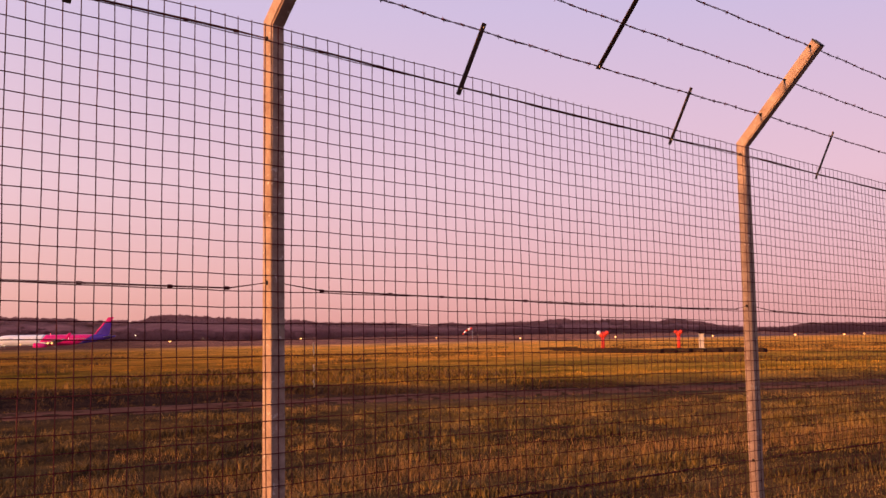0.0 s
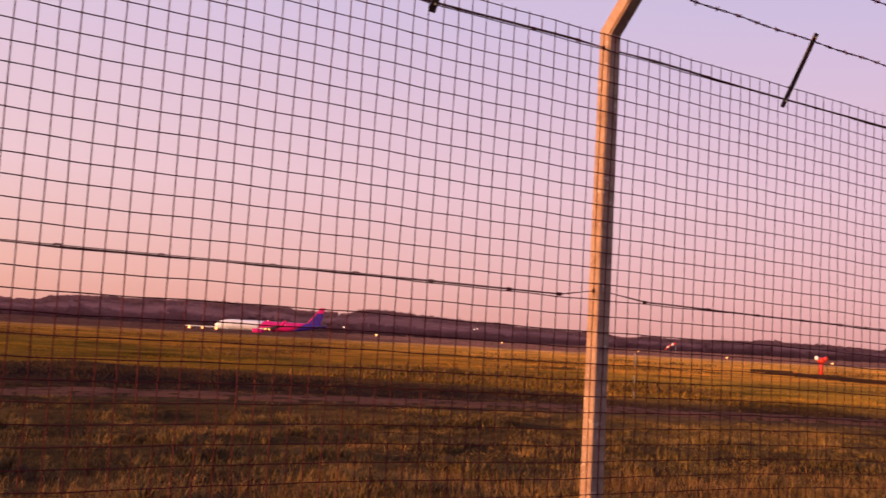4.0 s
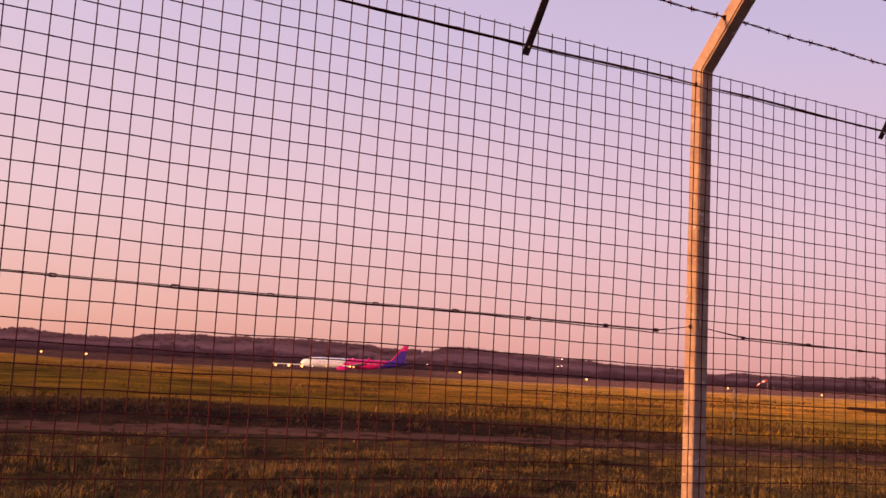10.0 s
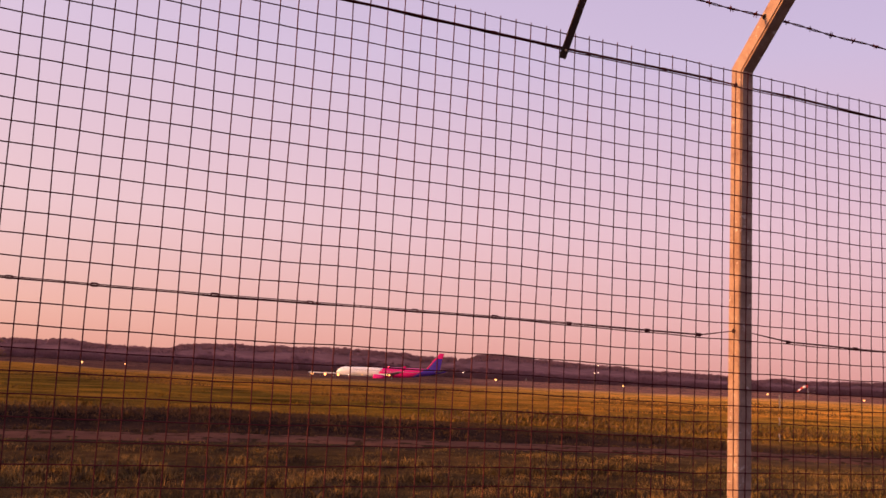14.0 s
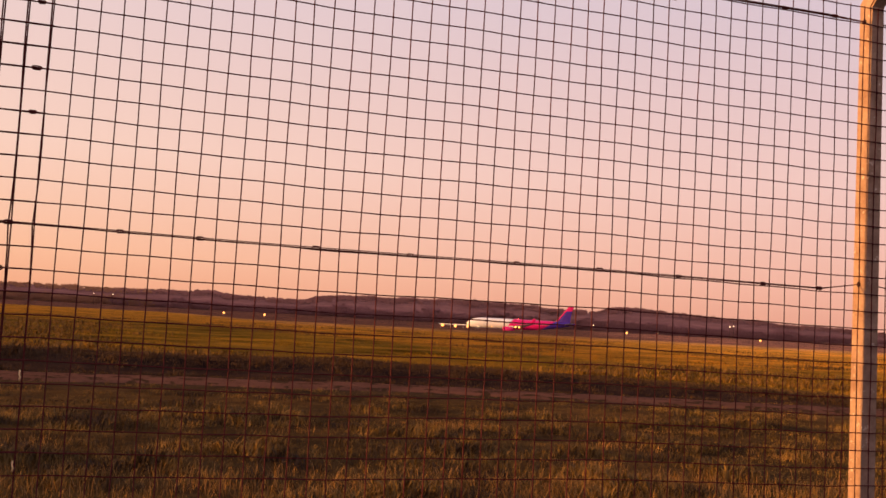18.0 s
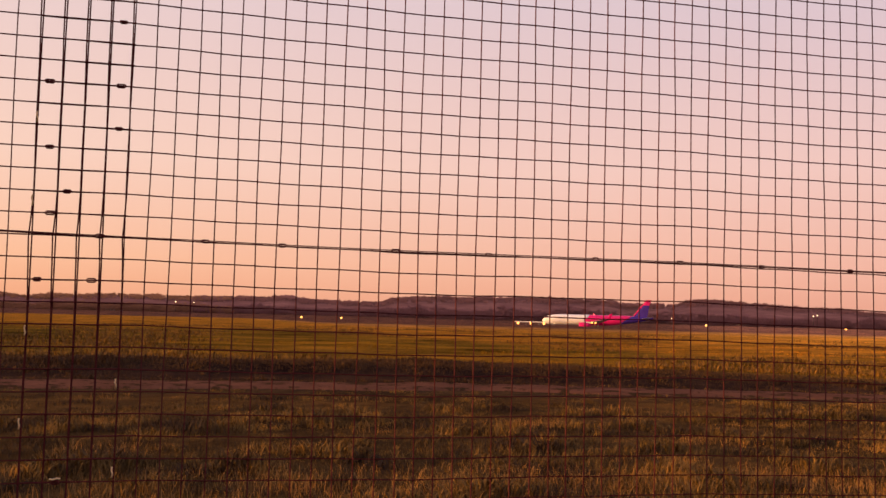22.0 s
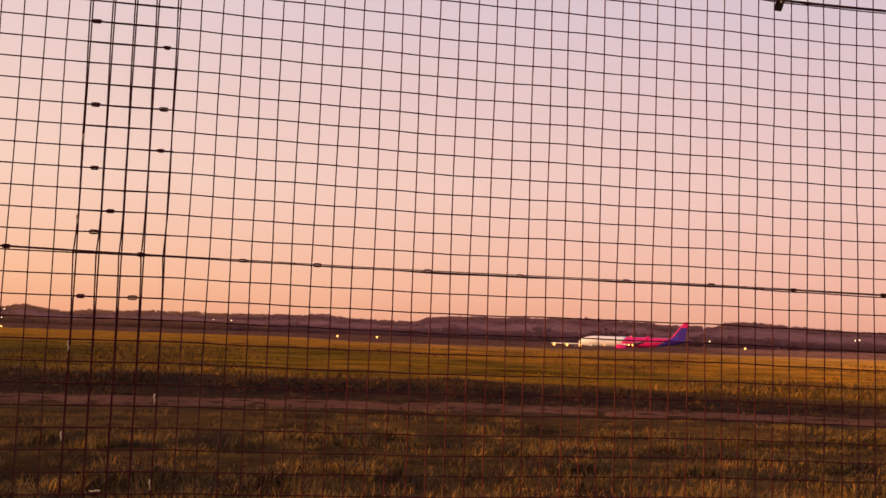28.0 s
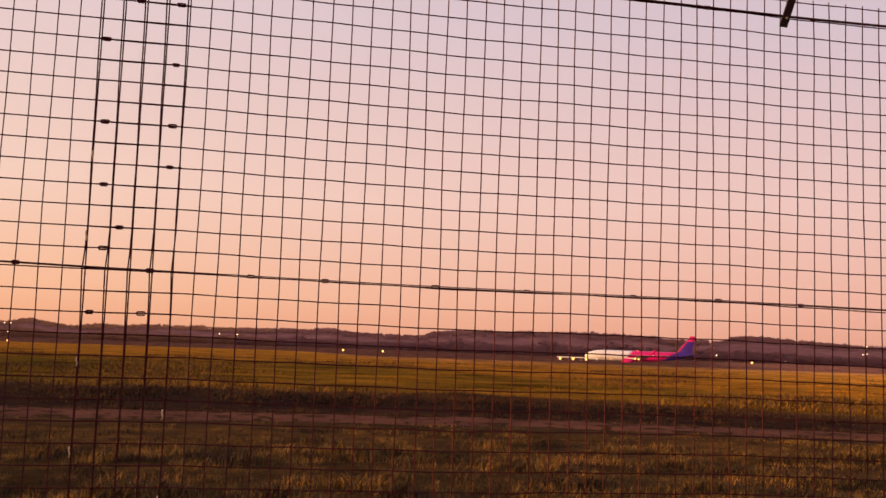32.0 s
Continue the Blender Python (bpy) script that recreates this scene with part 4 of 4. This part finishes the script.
# ---- antennas, cabinet, windsock ----
def antenna(az, el_top, el_foot, wide):
    d = 1.6 / math.tan(radians(-el_foot))
    p = polar(az, d)
    h = 1.6 + d * math.tan(radians(el_top)) - p.z
    ob = base("monitor_antenna", Matrix.Translation(p) @ pose(0, 0, 0, 0, 0, az - 90), "orange-red airfield antenna mast with a bulbous head", "antenna", "orange antennas")
    part("foot", box_bm(0.5, 0.4, 0.12, pose(0, 0, 0.0), 0.02), M_TROUGH, ob)
    child("mast", tubes("mast", [([(0, 0, 0), (0, 0, h * 0.75)], 0.17, 10)], M_ORANGE), ob, "orange-red painted mast")
    bm = bmesh.new()
    bmesh.ops.create_uvsphere(bm, u_segments=14, v_segments=10, radius=0.36, matrix=pose(0, 0, h * 0.80) @ Matrix.Diagonal((wide, 0.8, 0.8, 1)))
    part("head", bm, M_ORANGE, ob, "orange-red rounded head", True)
    for s in (-1, 1):
        bm = bmesh.new()
        bmesh.ops.create_uvsphere(bm, u_segments=12, v_segments=8, radius=0.20, matrix=pose(s * 0.36 * wide, -0.1, h * 0.91))
        part("radome", bm, M_WHITE if s < 0 and wide > 1 else M_ORANGE, ob, "rounded radome", True)
    return ob


antenna(35.6, 0.06, -1.02, 1.02)
antenna(31.35, 0.06, -0.97, 0.62)
d = 1.6 / math.tan(radians(0.97))
p = polar(30.1, d)
cab = base("equipment_cabinet", Matrix.Translation(p) @ pose(0, 0, 0, 0, 0, -60), "pale grey equipment cabinet standing in the grass", "cabinet")
part("body", box_bm(0.46, 0.42, 1.30, pose(0, 0, 0.67), 0.02), M_CABINET, cab)
part("roof", box_bm(0.54, 0.5, 0.06, pose(0, 0, 1.35), 0.015), M_CABINET, cab)
part("door", box_bm(0.38, 0.03, 1.10, pose(0, -0.222, 0.68), 0.008), M_CABINET, cab)
part("plinth", box_bm(0.58, 0.48, 0.1, pose(0, 0, 0.0), 0.01), M_METAL, cab)

# low dark cable trough beside the antennas
for i in range(2, 17):
    az = 40.2 - i * 0.8
    dd = 1.4 / math.tan(radians(min(1.10, 0.80 + 0.034 * i)))
    p0 = polar(az, dd)
    part_ = base("cable_trough", Matrix.Translation(p0) @ pose(0, 0, 0, 0, 0, az - 118), "low dark weathered concrete cable trough section", "trough", "cable trough sections")
    part("body", box_bm(2.2, 0.6, 0.40, pose(0, 0, 0.04 + 0.03 * math.sin(i * 2.4)), 0.03), M_TROUGH, part_)
    part("cover", box_bm(2.26 - 0.5 * (i % 3 == 1), 0.7, 0.06, pose(0.1 * math.sin(i * 3.1), 0, 0.27 + 0.03 * math.sin(i * 2.4), 0, 1.5 * math.sin(i * 1.7)), 0.015), M_TROUGH, part_)

p = polar(43.30, 430)
p.z = -2.7
sock = base("windsock", Matrix.Translation(p) @ pose(0, 0, 0, 0, 0, 43.85 - 90), "orange and white windsock drooping from a steel mast", "windsock")
child("mast", tubes("mast", [([(0, 0, 0), (0, 0, 7.0)], [0.12, 0.07], 8)], M_METAL), sock)
SOCK = [((0.0, 6.9), 0.55), ((1.0, 6.7), 0.5), ((2.0, 6.2), 0.45), ((2.9, 5.6), 0.4), ((3.7, 4.9), 0.34), ((4.3, 4.1), 0.28)]
for i in range(5):
    (x0, z0), r0 = SOCK[i]
    (x1, z1), r1 = SOCK[i + 1]
    child("band", tubes("band", [([(-x0, 0, z0), (-x1, 0, z1)], [r0, r1], 12)], (M_ORANGE, M_WHITE)[i % 2]), sock, ("orange cloth band", "white cloth band")[i % 2])

# ---- woods and distance ----
SKY = [(0, .3), (20, .22), (23, .23), (24.5, .28), (25.8, .0), (27.5, .05), (29.3, .22), (30.3, .45), (31.7, .59), (32.5, .5), (34, .58), (37, .66), (38.4, .69), (40.4, .6), (41.6, .55), (43.7, .53), (45, .6), (46, .45),
       (48, .64), (50, .74), (52, .74), (53.4, .93), (55.3, .95), (57.7, 1.13), (60.2, 1.29), (61.7, 1.2), (62.2, 1.0), (64, .97), (65.4, .96), (65.9, 1.13), (68.5, 1.18), (71, 1.25), (74.2, 1.1), (77, 1.13),
       (78.7, .99), (79.3, .74), (81, .73), (83.5, .8), (85.3, .96), (86, .85), (87, .88), (89, .80), (92, .78), (94.4, .81), (97.5, .67), (98.8, .57), (100, .72), (101.1, .89), (102.2, .69), (115, .7), (140, .7)]


def skyline(az):
    for (a, e), (b, f) in zip(SKY, SKY[1:]):
        if a <= az <= b:
            return e + (f - e) * (az - a) / (b - a)
    return 0.5


# wooded ridge
R0 = 1500.0
hv, hf = [], []
NA, NR = 1100, 7
for i in range(NA + 1):
    az = 4 + i * 128 / NA
    top = 1.6 + R0 * math.tan(radians(skyline(az) * 0.92)) + 0.9 * noise.noise((az * 1.9, 0, 0)) + 0.8 * noise.noise((az * 5, 3, 0))
    for j in range(NR + 1):
        f = j / NR
        r = R0 - 450 + 450 * min(1.0, f * 1.05) + (300 if j == NR else 0)
        z = -3 + (top + 3) * smooth01(0.0, 0.86, f) if j < NR else -3
        p = polar(az, r, z + (1.5 * noise.noise((az * 2.5, f * 6, 1)) if 0 < j < NR else 0))
        hv.append(p)
for i in range(NA):
    for j in range(NR):
        a = i * (NR + 1) + j
        hf.append((a, a + NR + 1, a + NR + 2, a + 1))
tagged(new("wooded_ridge", mesh_of("wooded_ridge", hv, hf, M_RIDGE, True)), "low brown wooded ridge along the horizon, paled as if by haze", "hill", kind="stuff")


BALL = np.array([(1, 0, 0), (0, 1, 0), (-1, 0, 0), (0, -1, 0), (0, 0, 1), (0, 0, -1)], float)
BALL_FACES = [(0, 1, 4), (1, 2, 4), (2, 3, 4), (3, 0, 4), (1, 0, 5), (2, 1, 5), (3, 2, 5), (0, 3, 5)]


def woods(name, count, r0, r1, a0, a1, share, mat, label, seed, leaf, per, foot=0.0):
    """Far trees: a stem and a loose crown of many small sprays each."""
    g = np.random.default_rng(seed)
    verts, faces = [], []
    for _ in range(count):
        az, r = g.uniform(a0, a1), g.uniform(r0, r1)
        lump = noise.noise((az * 0.55, r * 0.004, seed))
        if seed == 8 and az < 66 and lump < 0.0 and g.random() < 0.3:
            continue
        clump = 0.55 + 0.9 * max(0.0, lump)
        h = r * math.tan(radians(skyline(az))) * share * clump * g.uniform(0.7, 1.12) + 3.2
        if foot:
            h = g.uniform(2.4, 5.0) * (0.8 + 0.6 * max(0.0, lump))
            top = 1.6 + R0 * math.tan(radians(skyline(az) * 0.92))
            p = polar(az, r, -4.0 + (top + 3) * smooth01(0.0, 0.86, (r - R0 + 450) / 450 * 1.05))
        else:
            p = polar(az, r)
            p.z -= 0.4
        v, f = tube_data([p, p + Vector((g.normal(0, 0.3), 0, h * 0.7))], [h * 0.03, h * 0.012], 3, len(verts))
        verts += v
        faces += f
        wide = h * g.uniform(0.40, 0.85)
        q = g.normal(0, 1, (per, 3))
        q /= np.linalg.norm(q, axis=1)[:, None]
        q *= g.random(per)[:, None] ** 0.4
        c = np.array(p) + np.array((0, 0, h * 0.52)) + q * np.array((wide, wide, h * 0.46))
        knobs = BALL[None] * g.uniform(0.5, 1.5, (per, 6, 1)) * (leaf * h * g.uniform(0.5, 1.3, (per, 1, 1))) + c[:, None]
        s = len(verts)
        verts += [tuple(t) for t in knobs.reshape(-1, 3).tolist()]
        faces += [(s + 6 * k + i0, s + 6 * k + i1, s + 6 * k + i2) for k in range(per) for i0, i1, i2 in BALL_FACES]
    return tagged(new(name, mesh_of(name, verts, faces, mat, True)), label, "trees", kind="stuff")


woods("ridge_trees", 5600, 1300, 1500, 8, 90, 0.42, M_WOOD, "brown bare trees on the ridge, paled as if by haze", 3, 0.26, 9, 1.0)
woods("ridge_trees", 2000, 1300, 1500, 88, 118, 0.42, M_SUNWOOD, "trees on the ridge, coloured ochre as if in hazy evening sun", 5, 0.26, 9, 1.0)
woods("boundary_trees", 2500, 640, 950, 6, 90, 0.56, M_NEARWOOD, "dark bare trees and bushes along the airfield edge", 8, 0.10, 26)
woods("boundary_trees", 800, 640, 950, 88, 120, 0.50, M_SUNHEDGE, "brown bushes along the airfield edge, tinted ochre as if in evening sun", 9, 0.10, 26)
woods("bushes", 70, 560, 620, 27.9, 30.4, 0.9, M_NEARWOOD, "dark round clump of bushes beyond the runway", 21, 0.08, 40)
woods("bushes", 150, 560, 640, 17.0, 25.8, 0.7, M_NEARWOOD, "dark belt of bushes beyond the runway", 22, 0.08, 40)


# far sheds among the trees
def far_shed(az, r, w, h, label):
    p = polar(az, r)
    ob = base("far_building", Matrix.Translation(p) @ pose(0, 0, 0, 0, 0, az - 90), label, "building", "far sheds")
    part("wall", box_bm(w, 8, h, pose(0, 0, h / 2), 0.05), M_CABINET, ob)
    bm = bmesh.new()
    vs = [bm.verts.new(v) for v in ((-w / 2 - 0.4, -4.5, h), (w / 2 + 0.4, -4.5, h), (w / 2 + 0.4, 4.5, h), (-w / 2 - 0.4, 4.5, h), (-w / 2 - 0.4, 0, h + 2.2), (w / 2 + 0.4, 0, h + 2.2))]
    for f in ((0, 1, 5, 4), (2, 3, 4, 5), (0, 4, 3), (1, 2, 5), (3, 2, 1, 0)):
        bm.faces.new([vs[k] for k in f])
    part("roof", bm, M_BARK, ob, "dark pitched roof")
    for k in range(max(2, int(w / 5))):
        part("window", box_bm(1.4, 0.12, 1.3, pose(-w / 2 + 2.5 + k * 5, -4.03, h * 0.55), 0.02), M_DARKGLASS, ob)


far_shed(33.4, 900, 9, 4, "long pale shed among the far trees")
far_shed(68.7, 630, 8, 2.2, "long pale low shed before the dark trees")
far_shed(34.6, 900, 8, 4, "small pale house among the far trees")
far_shed(43.0, 1000, 8, 4, "small pale house among the far trees")
far_shed(58.5, 1050, 16, 5, "pale low house below the ridge")
far_shed(94.2, 1000, 14, 5, "pale low house beside the far trees")
# lit lamps far off
town = base("yard_lamp", pose(0, 0, 0), "lit yard lamp on a pole among the far trees", "lamp", "far yard lamps")
child("pole", tubes("pole", [([(0, 0, -12), (0, 0, 0)], 0.10, 6)], M_BARK), town)
part("globe", wheel_bm(0.30, 0.5, pose(0, 0, 0.3)), M_LAMP_WHITE, town, "bright lamp head")
for i, (az, el) in enumerate([(64.0, 0.30), (54.7, 0.54), (54.9, 0.50), (54.7, 0.93), (102.3, 0.62), (102.0, 0.62), (102.1, 0.15), (91.0, 0.45), (90.0, 0.45), (62.5, 0.2)]):
    r = 620.0
    m = Matrix.Translation(polar(az, r, 1.6 + r * math.tan(radians(el))))
    if i == 0:
        town.matrix_basis = m
    else:
        copy_thing(town, m)
